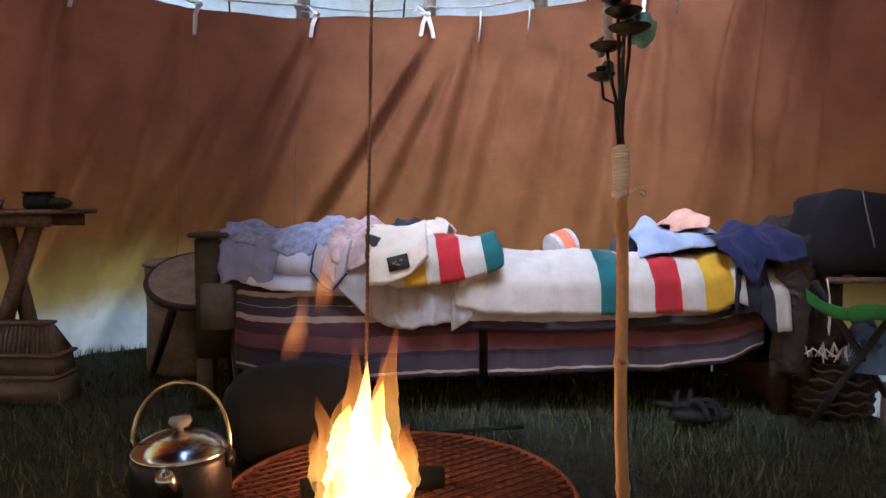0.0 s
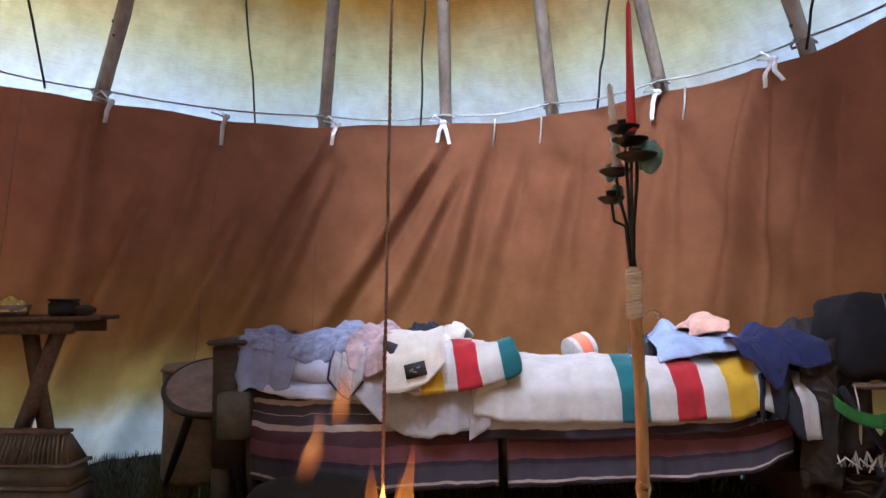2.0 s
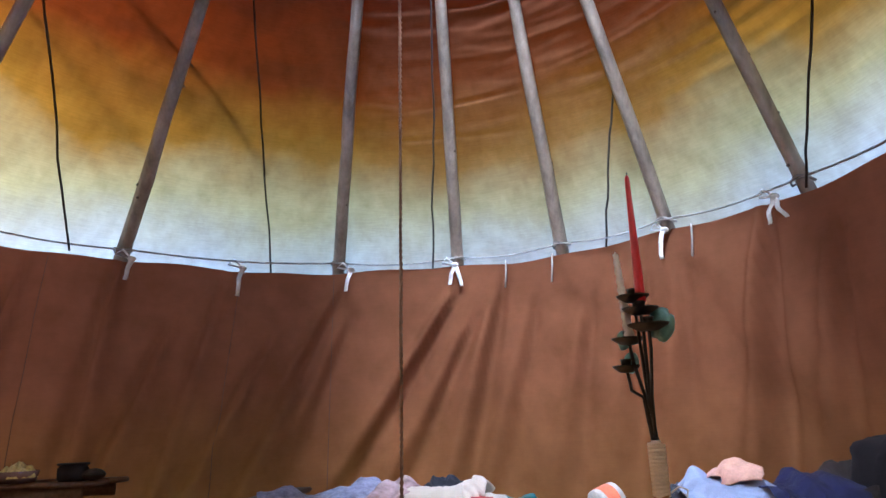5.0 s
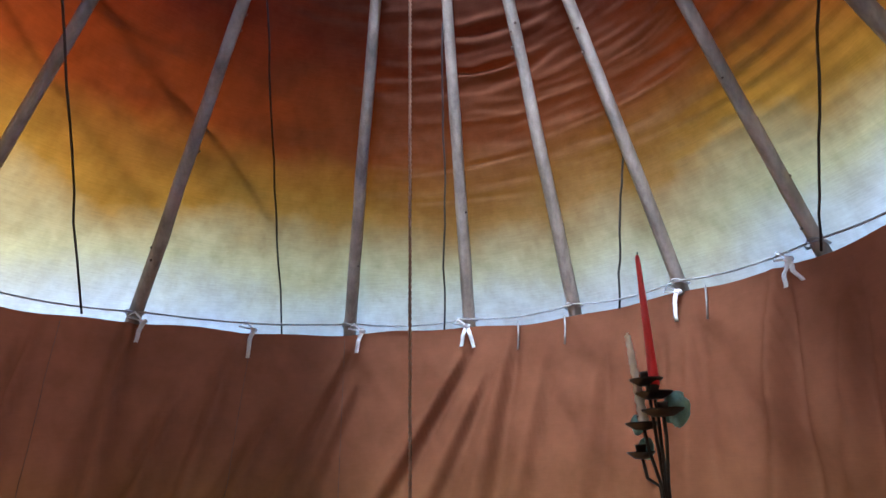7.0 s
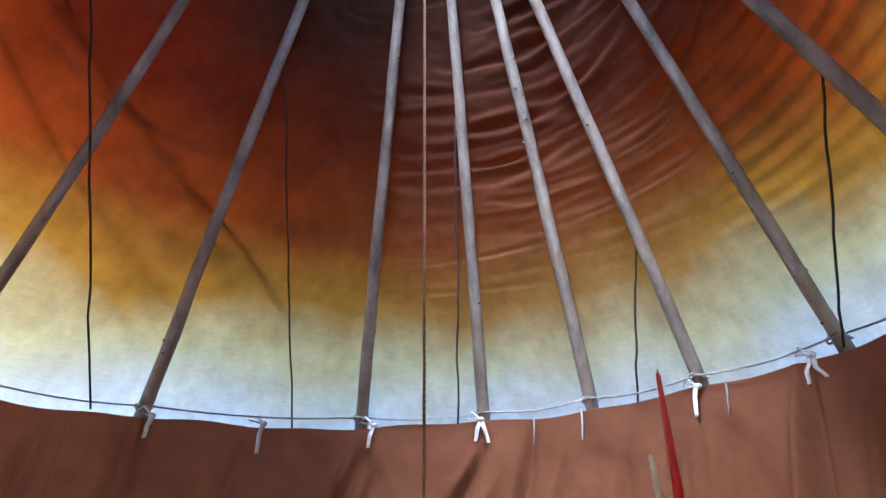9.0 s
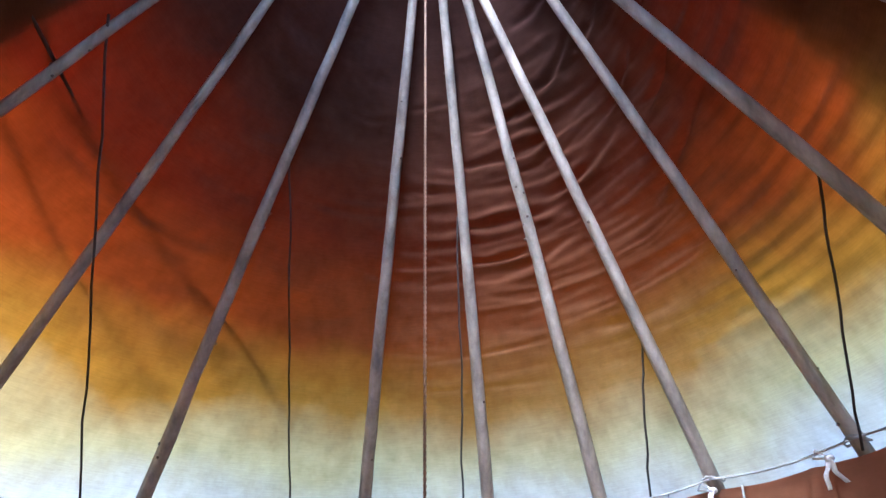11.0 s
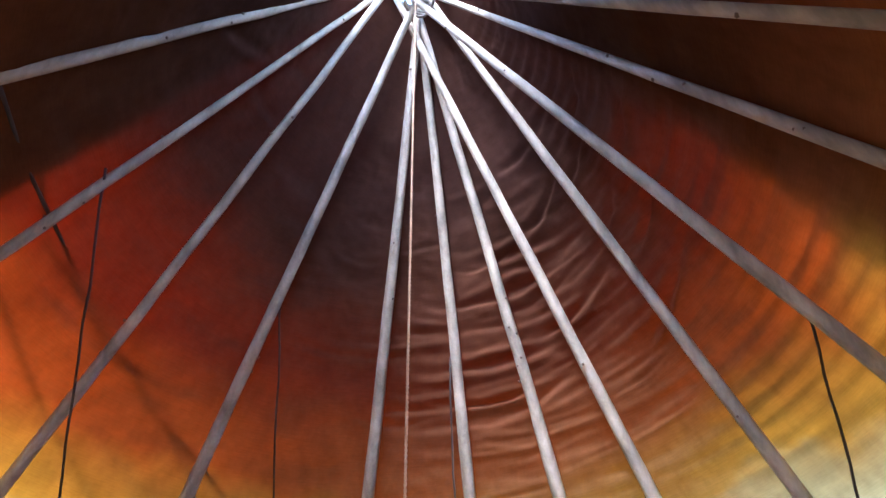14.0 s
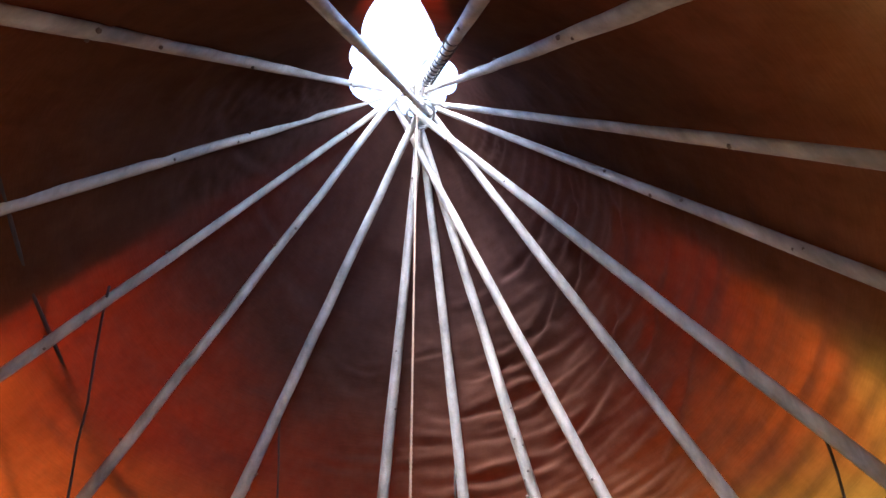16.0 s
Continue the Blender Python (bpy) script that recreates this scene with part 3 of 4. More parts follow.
part("base_board", box((-0.975, 2.50, 0.30), (1.13, 3.06, 0.335), 0.004), DARK_WOOD, bed)
for x, y in ((-1.06, 2.45), (-1.06, 3.08), (1.17, 2.5), (1.17, 3.08)):
    part("leg", box((x - 0.03, y - 0.03, -0.01), (x + 0.03, y + 0.03, 0.2), 0.004), DARK_WOOD, bed)
part("back_board", box((-0.97, 3.09, 0.0), (1.125, 3.115, 0.34), 0.004), DARK_WOOD, bed)
part("leg", tube([(-0.93, 2.45, 0.0), (-0.95, 2.45, 0.33)], 0.02, 8), DARK_WOOD, bed)
mattress = thing("mattress", (0.08, 2.78, 0.335), "thick mattress under the bed covers", "mattress")
part("cushion", box((-0.96, 2.46, 0.337), (1.12, 3.08, 0.52), 0.05), GREY_WOOL, mattress)


def drape(name, label, category, x0, x1, profile, material, low=None, thick=0.006, rough=0.012, seed=0.0, nu=90, nv=46, across=False, bulge=0.0, slope=0.0, skew=0.0, folds=0, fold_h=0.02, ragged=0.0, lean=0.6, piping=None):
    """A cloth laid along the bed: profile of (y, z) from the back over the front edge and down; low(u) moves its lower hem."""
    t = thing(name, ((x0 + x1) / 2, profile[-1][0], profile[-1][1]), label, category)
    pts = [(0, y, z) for y, z in profile]
    rnd = random.Random(int(seed * 10))
    wide = abs(x1 - x0)
    # each fold: a ridge with a sharp side, across the cloth at some slant
    ridges = [(rnd.uniform(-0.1, 1.1), rnd.uniform(-lean, lean), rnd.uniform(0.018, 0.046) / wide, rnd.uniform(0.45, 1.0) * rnd.choice((1, 1, -0.7)), rnd.uniform(0, 1), rnd.uniform(0.25, 0.7), rnd.uniform(0.02, 0.10) / wide, rnd.uniform(0, 6)) for _ in range(folds)]

    def fn(a, b):
        u, v = (b, a) if across else (a, b)
        p = poly(pts, v)
        hang = max(0.0, (v - 0.45) / 0.55)
        x = x0 + (x1 - x0) * u + skew * (v - 0.6)
        q = Vector((x, p.y, p.z + slope * (u - 0.5)))
        if low:
            q.z += hang * low(u)
        w = fbm(x * 5 + seed, v * 2.5, seed, 4)
        q.y -= hang * (0.6 * rough + rough * 1.6 * fbm(x * 9 + seed, v * 1.2, seed + 3, 3)) + bulge * math.sin(math.pi * min(1, max(0, v)))
        q.z += rough * w * (1 - 0.5 * hang) + 0.4 * rough * fbm(x * 17, v * 9, seed, 3)
        h = 0.0
        for u0, slant, width, high, v0, reach, wave, ph in ridges:
            d = (u - u0 - slant * (v - 0.5) - wave * math.sin(5 * v + ph)) / width
            if abs(d) < 3.5:
                h += 1.4 * high * (math.exp(-d * d) if d < 0 else math.exp(-d * d * 0.22)) * math.exp(-((v - v0) / reach) ** 2)
        q.z += fold_h * h * (1 - 0.7 * hang)
        q.y -= fold_h * h * 0.8 * hang
        if ragged:
            e = abs(2 * u - 1) ** 4
            q.x += ragged * e * fbm(v * 3.0 + seed, 2.0 * u, seed, 3)
            q.z -= 0.6 * ragged * e * (1 - hang)
        return q
    if piping:
        part("piping", tube([fn(0, 1 - k / 20) if not across else fn(1 - k / 20, 0) for k in range(21)][::-1] + [fn(k / 30, 1) for k in range(1, 31)], 0.006, 6), piping, t, "dark bound edge")
    cloth = part("cloth", sheet(fn, nv if across else nu, nu if across else nv), material, t)
    shell = cloth.modifiers.new("thickness", "SOLIDIFY")
    shell.thickness, shell.offset = thick, -1.0
    return t


def pw(pairs):
    def f(u):
        for (a, p), (b, q) in zip(pairs, pairs[1:]):
            if u <= b:
                return p + (q - p) * (u - a) / (b - a)
        return pairs[-1][1]
    return f


drape("serape", "dark plum striped woven serape hanging over the bed side", "blanket", -0.93, 0.005, [(2.72, 0.525), (2.47, 0.530), (2.425, 0.50), (2.40, 0.34), (2.405, 0.125)], SERAPE,
      pw([(0, 0.05), (0.2, 0.01), (0.5, 0.0), (0.8, 0.02), (1, 0.035)]), seed=2.0, across=True)
drape("serape", "dark plum striped woven serape hanging over the bed side", "blanket", 0.04, 1.07, [(2.72, 0.52), (2.47, 0.525), (2.425, 0.47), (2.41, 0.32), (2.405, 0.15)], SERAPE,
      pw([(0, 0.0), (0.3, 0.02), (0.6, 0.03), (0.85, 0.06), (1, 0.13)]), seed=7.0, across=True)
drape("bed_sheet", "grey-white sheet with a dark hem showing under the wool blanket", "sheet", -0.06, 0.93, [(2.75, 0.53), (2.46, 0.535), (2.39, 0.50), (2.366, 0.338)], SHEET2,
      pw([(0, 0.0), (0.4, 0.0), (0.9, 0.03), (1, 0.06)]), seed=11.0, across=True, rough=0.01)
drape("wool_blanket", "thick cream wool blanket with teal, red, yellow and black stripes", "blanket", -0.10, 1.125, [(3.05, 0.53), (2.80, 0.595), (2.54, 0.605), (2.43, 0.578), (2.368, 0.51), (2.36, 0.402)], POINT,
      pw([(0, 0.02), (0.1, -0.002), (0.5, 0.0), (0.78, 0.012), (0.84, 0.05), (0.9, 0.02), (0.94, -0.06), (1.0, -0.06)]), thick=0.012, seed=4.0, rough=0.014, nu=130, skew=0.04)
drape("grey_blanket", "grey wool blanket sagging over the bed side", "blanket", -0.58, -0.09, [(2.80, 0.56), (2.47, 0.60), (2.40, 0.56), (2.372, 0.36)], GREY_WOOL,
      pw([(0, 0.20), (0.12, 0.13), (0.3, 0.04), (0.5, -0.015), (0.7, -0.02), (0.88, 0.0), (1, 0.0)]), seed=15.0, rough=0.016, thick=0.008)
drape("grey_blanket", "frayed end of a grey wool blanket", "blanket", -0.10, -0.02, [(2.75, 0.555), (2.45, 0.56), (2.38, 0.52), (2.365, 0.33)], GREY_WOOL, pw([(0, 0), (1, 0.05)]), seed=19.0, nu=16)
drape("folded_blanket", "folded cream wool blanket with black, yellow, red and teal stripes", "blanket", -0.445, 0.045, [(2.98, 0.58), (2.80, 0.655), (2.50, 0.665), (2.40, 0.64), (2.350, 0.57), (2.34, 0.48)], FOLD,
      pw([(0, 0.03), (0.2, 0.0), (0.5, 0.03), (0.8, 0.07), (0.94, 0.10), (1, 0.13)]), thick=0.014, seed=23.0, rough=0.016, bulge=0.01, slope=-0.05, skew=0.12)
flap = drape("blanket_flap", "turned-back cream corner of the folded blanket with a dark label", "blanket", -0.415, -0.20, [(2.92, 0.68), (2.66, 0.71), (2.44, 0.70), (2.33, 0.62), (2.302, 0.515)], CREAM_WOOL,
             pw([(0, 0.0), (0.35, 0.0), (0.7, 0.035), (1, 0.10)]), thick=0.012, seed=27.0, nu=40, rough=0.014, skew=0.05)
LABEL_INK = simple("label_black", (0.03, 0.03, 0.03), 0.8)
lab = box((-0.039, -0.002, -0.026), (0.039, 0.002, 0.026), 0.001)
bmesh.ops.transform(lab, matrix=pose(-0.290, 2.290, 0.595, -10, -14, -4), verts=lab.verts)
part("woven_label", lab, LABEL_INK, flap, "dark woven label")
for k, (dx, dz, w) in enumerate(((-0.012, 0.008, 0.016), (0.012, 0.006, 0.012), (0.0, -0.008, 0.018))):
    m = box((dx - w / 2, -0.004, dz - 0.003), (dx + w / 2, -0.0015, dz + 0.003), 0)
    bmesh.ops.transform(m, matrix=pose(-0.290, 2.290, 0.595, -10, -14 + 25 * (k - 1), -4), verts=m.verts)
    part("label_mark", m, HIDE, flap)

# cream roll beside the fold
roll = thing("blanket_roll", (0.0, 2.36, 0.5), "curled cream underside of the folded blanket", "blanket")


def curl(u, v):
    a = 0.4 + 4.6 * v
    r = 0.045 - 0.012 * v
    return Vector((-0.065 + 0.11 * u + 0.01 * math.sin(6 * v), 2.40 + r * math.cos(a) - 0.02, 0.525 + 0.05 * u + r * math.sin(a)))


part("cloth", sheet(curl, 14, 24, 0.008), CREAM_WOOL, roll)


def heap(name, label, category, at, size, material, seed, turn=0.0, folds=3.5, n=56, rise=0.5, ragged=0.25):
    """A crumpled garment: an uneven outline, deep folds and creases."""
    t = thing(name, at, label, category)
    rot = Matrix.Rotation(radians(turn), 4, "Z")

    def fn(u, v):
        a, r = u * 2 * math.pi, v
        out = 1 + ragged * fbm(math.cos(a) * 1.3 + seed, math.sin(a) * 1.3, seed, 3)
        x, y = math.cos(a) * r * out, math.sin(a) * r * out
        dome = max(0.0, 1 - r ** 2.6) ** rise
        k = fbm(x * 1.1 + seed, y * 1.1, seed * 0.7, 2)
        crease = 0.5 + 0.5 * math.sin(1.0 * folds * (x * 1.2 + 0.8 * y + 2.0 * k) + seed)
        h = dome * (0.60 + 0.24 * crease + 0.26 * k) + 0.05 * fbm(x * 3.5, y * 3.5, seed, 2) * dome
        q = rot @ Vector((x * size[0], y * size[1], max(0.0, h) * size[2]))
        return Vector(at) + q
    b = sheet(fn, n * 2, n // 2)
    bmesh.ops.remove_doubles(b, verts=b.verts, dist=0.0004)
    part("cloth", b, material, t)
    return t


drape("bed_sheet", "white-blue sheet edge showing below the pillow", "sheet", -0.90, -0.50, [(2.62, 0.525), (2.46, 0.53), (2.405, 0.515), (2.392, 0.478)], WHITE_SHEET, pw([(0, 0.03), (0.3, 0.0), (1, -0.005)]), seed=40.0, nu=60, nv=24, rough=0.008, folds=4, fold_h=0.006)
pillow = thing("pillow", (-0.69, 2.52, 0.53), "white-blue pillow at the head of the bed", "pillow")


def pillow_skin(u, v):
    a, b = u * 2 * math.pi, (v - 0.5) * math.pi
    sq = lambda q, e: math.copysign(abs(q) ** e, q)
    c = max(0.0, math.cos(b)) ** 0.7
    p = Vector((0.17 * sq(math.cos(a), 0.6) * c, 0.13 * sq(math.sin(a), 0.6) * c, 0.062 * sq(math.sin(b), 0.9)))
    return Vector((-0.665, 2.53, 0.575)) + p * (1 + 0.07 * fbm(p.x * 9, p.y * 9, p.z * 9 + 2))


b = sheet(pillow_skin, 48, 26)
bmesh.ops.remove_doubles(b, verts=b.verts, dist=0.0005)
part("case", b, WHITE_SHEET, pillow)
drape("crumpled_shirt", "blue-grey cotton shirt slung over the head of the bed", "clothes", -0.985, -0.765, [(2.88, 0.60), (2.70, 0.665), (2.52, 0.685), (2.44, 0.645), (2.402, 0.56), (2.395, 0.485)], SLATE,
      pw([(0, 0.015), (0.12, -0.005), (0.3, 0.03), (0.6, 0.015), (1, 0.03)]), seed=41.0, nu=90, nv=60, rough=0.012, folds=6, fold_h=0.028, ragged=0.05, lean=0.5, thick=0.005)
drape("crumpled_shirt", "blue-grey patterned shirt rumpled over the bedding", "clothes", -0.985, -0.50, [(3.0, 0.56), (2.86, 0.68), (2.66, 0.722), (2.52, 0.705), (2.445, 0.655), (2.43, 0.605)], PATTERNED,
      pw([(0, 0.055), (0.2, 0.045), (0.45, 0.01), (0.6, -0.015), (0.8, 0.01), (1, 0.03)]), seed=42.0, nu=150, nv=70, rough=0.014, folds=9, fold_h=0.028, ragged=0.06, lean=0.45, thick=0.005)
drape("grey_blanket", "turned-back corner of a grey blanket with a dark bound edge", "blanket", -0.605, -0.475, [(2.80, 0.62), (2.55, 0.655), (2.44, 0.635), (2.385, 0.575), (2.365, 0.505)], GREY_WOOL,
      pw([(0, 0.05), (0.35, 0.0), (0.6, -0.02), (1, 0.05)]), seed=43.0, nu=40, nv=40, rough=0.012, folds=3, fold_h=0.014, thick=0.007, piping=NAVY, skew=-0.04)
drape("crumpled_shirt", "mauve and peach garment bunched beside the folded blanket", "clothes", -0.545, -0.405, [(2.92, 0.60), (2.75, 0.685), (2.58, 0.715), (2.46, 0.685), (2.40, 0.63), (2.375, 0.555)], MAUVE,
      pw([(0, 0.03), (0.5, 0.0), (1, 0.03)]), seed=44.0, nu=60, nv=60, rough=0.014, folds=6, fold_h=0.032, ragged=0.04, thick=0.005)
heap("dark_cloth", "dark cloth end sticking out of the folded blanket", "clothes", (-0.30, 2.90, 0.62), (0.12, 0.08, 0.15), DENIM, 1.4, 0)
drape("cream_cloth", "cream wool corner bunched on top of the folded blanket", "clothes", -0.33, -0.13, [(2.95, 0.64), (2.82, 0.69), (2.66, 0.708), (2.52, 0.685), (2.46, 0.665)], CREAM_WOOL, seed=50.0, nu=60, nv=40, rough=0.02, folds=6, fold_h=0.024, ragged=0.05, thick=0.008)
drape("light_blue_shirt", "light blue shirt crumpled on the bed end", "clothes", 0.63, 0.93, [(2.98, 0.58), (2.82, 0.65), (2.66, 0.685), (2.56, 0.675), (2.49, 0.645), (2.47, 0.622)], BLUE,
      pw([(0, -0.02), (0.3, 0.0), (1, 0.03)]), seed=46.0, nu=110, nv=60, rough=0.014, folds=10, fold_h=0.032, ragged=0.06, lean=0.9, thick=0.005)
drape("peach_cloth", "peach and white cloth on top of the clothes pile", "clothes", 0.745, 0.875, [(2.84, 0.66), (2.74, 0.73), (2.64, 0.758), (2.57, 0.745), (2.54, 0.70)], PEACH,
      pw([(0, 0.0), (0.5, 0.01), (1, 0.0)]), seed=47.0, nu=60, nv=50, rough=0.012, folds=6, fold_h=0.028, ragged=0.05, thick=0.005)
heap("knitted_hat", "dark grey knitted hat beside the shirt", "clothes", (0.64, 2.74, 0.60), (0.08, 0.08, 0.12), KNIT, 17.2, 0)
drape("navy_sweater", "navy blue sweater thrown over the bed end with a sleeve hanging", "clothes", 0.87, 1.17, [(3.02, 0.58), (2.86, 0.64), (2.66, 0.69), (2.50, 0.68), (2.39, 0.63), (2.352, 0.565)], NAVY,
      pw([(0, 0.075), (0.14, 0.055), (0.36, -0.05), (0.44, -0.045), (0.56, 0.04), (0.8, 0.03), (1, 0.04)]), seed=48.0, nu=150, nv=70, rough=0.016, folds=9, fold_h=0.034, ragged=0.03, lean=0.6, thick=0.006)
heap("dark_jacket", "dark brown jacket slung over the foot of the bed", "clothes", (1.24, 2.60, 0.50), (0.16, 0.22, 0.32), LEATHER, 25.5, 0, folds=3)


def hang(name, label, pts_top, drop, material, seed, category="clothes", n=26, thick=0.008, point=0.0, fold=0.018):
    """A garment hanging down in folds from a line."""
    t = thing(name, Vector(pts_top[0]) - Vector((0, 0, drop)), label, category)

    def fn(u, v):
        p = poly(pts_top, u)
        d = drop * (1 - point * abs(2 * u - 1)) * (1 + 0.12 * fbm(u * 3 + seed, 0, seed, 2))
        return p + Vector((0.02 * v * fbm(u * 2, v, seed), -fold * math.sin(u * 9 + seed) * (0.4 + v) - 0.03 * v * (1 - v), -d * v))
    part("cloth", sheet(fn, n, 24, thick), material, t)


hang("dark_trousers", "dark trouser leg hanging over the bed side", [(0.93, 2.355, 0.575), (1.04, 2.355, 0.60)], 0.17, DENIM, 8.0)
hang("dark_jacket", "dark jacket hanging down at the foot of the bed", [(1.10, 2.40, 0.66), (1.20, 2.37, 0.70), (1.34, 2.42, 0.67)], 0.52, LEATHER, 5.0)
hang("dark_trousers", "dark trousers hanging from the foot of the bed", [(1.34, 2.44, 0.66), (1.37, 2.55, 0.66), (1.37, 2.75, 0.62)], 0.52, DENIM, 6.0)

# tin with an orange band
tin = thing("round_tin", (0.37, 2.80, 0.63), "pale round tin with an orange band lying on the blanket", "tin")
tm = pose(0, 0, 0, 0, 74, 30)
part("body", lathe([(0.001, 0.0), (0.062, 0.0), (0.066, 0.004), (0.066, 0.095), (0.06, 0.1), (0.001, 0.1)], (0.318, 2.74, 0.612), 32, tilt=tm), simple("pale_card", (0.55, 0.53, 0.52), 0.6), tin)
part("band", lathe([(0.0672, 0.02), (0.0678, 0.022), (0.0678, 0.072), (0.0672, 0.074)], (0.318, 2.74, 0.612), 32, tilt=tm), ORANGE, tin, "orange paper band")

# ---- fire ----
FX, FY = -0.20, 1.44
ASH = simple("ash_and_embers", (0.06, 0.035, 0.025), 0.9, scale=14, fine=70, relief=0.8)
HOT = simple("rusted_iron", (0.16, 0.055, 0.025), 0.7, metal=0.2)
bowl = thing("fire_bowl", (FX, FY, 0.0), "round rusty iron fire bowl with a lattice grate", "fire pit")
part("bowl", lathe([(0.001, 0.0), (0.24, 0.002), (0.38, 0.05), (0.42, 0.115), (0.425, 0.118), (0.41, 0.112), (0.36, 0.07), (0.001, 0.045)], (FX, FY, 0), 56), HOT, bowl)
part("rim", tube([(FX + 0.42 * math.cos(a), FY + 0.42 * math.sin(a), 0.118) for a in (k * math.pi / 32 for k in range(65))], 0.007, 8, caps=False), HOT, bowl)
for k in range(-13, 14):
    for s in (1, -1):
        d = k * 0.031
        half = math.sqrt(max(0, 0.415 ** 2 - d * d))
        c, n2 = Vector((FX, FY, 0.116 + 0.003 * s)), Vector((math.cos(radians(38 * s)), math.sin(radians(38 * s)), 0))
        w = Vector((-n2.y, n2.x, 0))
        part("grate_bar", tube([c + w * d - n2 * half, c + w * d + n2 * half], 0.0032, 5), HOT, bowl)
# stand-in body for an indistinct dark rounded shape behind the fire
pot = thing("dark_round_shape", (-0.58, 1.98, 0.0), "dark rounded shape behind the fire, built as a squat pot with a domed lid", "pot")
part("body", lathe([(0.001, 0.0), (0.15, 0.0), (0.225, 0.06), (0.24, 0.14), (0.225, 0.22), (0.19, 0.262), (0.12, 0.282), (0.03, 0.288), (0.001, 0.288)], (-0.58, 1.98, 0), 40), simple("matt_black", (0.014, 0.012, 0.011), 0.95), pot)

fire = thing("camp_fire", (-0.27, 1.36, 0.12), "bright orange and yellow flames of an open fire", "fire")


def flame(x, y, z, w, h, seed, material, name="flame", lean=0.0):
    def fn(u, v):
        a = u * 2 * math.pi
        r = w * (math.sin(math.pi * min(1, v * 0.86 + 0.14)) ** 0.8) * (1 - 0.55 * v)
        sway = 0.3 * w * math.sin(v * 5 + seed) * v + lean * v * h
        r *= 1 + 0.45 * fbm(math.cos(a) + seed, math.sin(a), v * 4 + seed, 4)
        return Vector((x + sway + r * math.cos(a), y + 0.6 * r * math.sin(a), z + h * v))
    part(name, sheet(fn, 28, 44), material, fire)


for x, y, z, w, h, s, l in ((-0.30, 1.36, 0.11, 0.060, 0.19, 1, 0.0), (-0.25, 1.37, 0.11, 0.050, 0.23, 2.5, 0.05), (-0.34, 1.36, 0.11, 0.030, 0.15, 5.1, -0.1), (-0.215, 1.36, 0.11, 0.034, 0.13, 6.7, 0.1), (-0.275, 1.34, 0.11, 0.03, 0.27, 9.1, 0.0)):
    flame(x, y, z, w * 1.25, h * 1.3, s, CORE)
for x, y, z, w, h, s, l in ((-0.285, 1.36, 0.11, 0.080, 0.27, 1.7, 0.0), (-0.235, 1.37, 0.12, 0.042, 0.36, 2.5, 0.06), (-0.295, 1.38, 0.13, 0.036, 0.31, 3.6, -0.03), (-0.345, 1.35, 0.12, 0.036, 0.22, 5.1, -0.12),
                            (-0.195, 1.35, 0.12, 0.036, 0.17, 6.7, 0.15), (-0.375, 1.37, 0.12, 0.024, 0.15, 8.2, -0.1), (-0.262, 1.33, 0.13, 0.028, 0.30, 9.4, 0.08)):
    flame(x, y, z, w, h * 1.2, s, FLAME, "flame", l)
rnd = random.Random(11)
for k in range(14):
    flame(rnd.uniform(-0.38, -0.18), rnd.uniform(1.31, 1.42), 0.11, rnd.uniform(0.012, 0.03), rnd.uniform(0.10, 0.24), rnd.uniform(0, 20), FLAME, "flame", rnd.uniform(-0.12, 0.12))
for s in (0.45, 0.7, 0.9, 1.1):
    flame(-0.455, 1.40, 0.44 + 0.05 * (1 - s), 0.026 * s, 0.17 * s, 4.0 + s, LICK, "flame_lick", 0.22)
    flame(-0.385, 1.41, 0.55 + 0.05 * (1 - s), 0.024 * s, 0.17 * s, 6.0 + s, LICK, "flame_lick", 0.2)
glowlamp = new("fire_light", bpy.data.lights.new("fire_light", "POINT"))
glowlamp.data.energy, glowlamp.data.color, glowlamp.data.shadow_soft_size = 1.8, (1.0, 0.40, 0.12), 0.07
glowlamp.location = (-0.28, 1.36, 0.24)
log = thing("fire_log", (-0.27, 1.4, 0.12), "charred split log burning on the grate", "log")
part("bark", tube([(-0.42, 1.36, 0.15), (-0.25, 1.42, 0.155), (-0.1, 1.46, 0.15)], [0.03, 0.034, 0.026], 9), simple("charred_wood", (0.02, 0.016, 0.014), 0.9, relief=0.8), log)

kettle = thing("kettle", (-0.692, 1.35, 0.0), "sooty steel camp kettle with a shiny lid and bail handle", "kettle")
K = (-0.692, 1.35, 0.0)
part("body", lathe([(0.001, 0.0), (0.100, 0.0), (0.112, 0.012), (0.108, 0.235), (0.104, 0.25), (0.001, 0.25)], K, 40), SOOT, kettle)
lid = part("lid", lathe([(0.106, 0.248), (0.109, 0.252), (0.104, 0.258), (0.09, 0.272), (0.055, 0.288), (0.02, 0.294), (0.001, 0.295)], K, 40), STEEL, kettle, "polished domed lid")
part("knob", lathe([(0.008, 0.292), (0.007, 0.302), (0.02, 0.306), (0.026, 0.316), (0.022, 0.326), (0.001, 0.329)], K, 24), simple("clear_knob", (0.35, 0.34, 0.33), 0.2), lid, "pale percolator knob")
part("spout", tube([(-0.672, 1.25, 0.19), (-0.669, 1.225, 0.225), (-0.667, 1.205, 0.25)], [0.026, 0.022, 0.017], 14), STEEL, kettle)
part("bail_handle", tube([(-0.692 + 0.113 * math.cos(a), 1.35 + 0.02 * math.sin(a), 0.235 + 0.165 * math.sin(a) ** 0.75) for a in (math.pi * k / 28 for k in range(29))], 0.0055, 8), BRASS, kettle, "brassy wire handle")
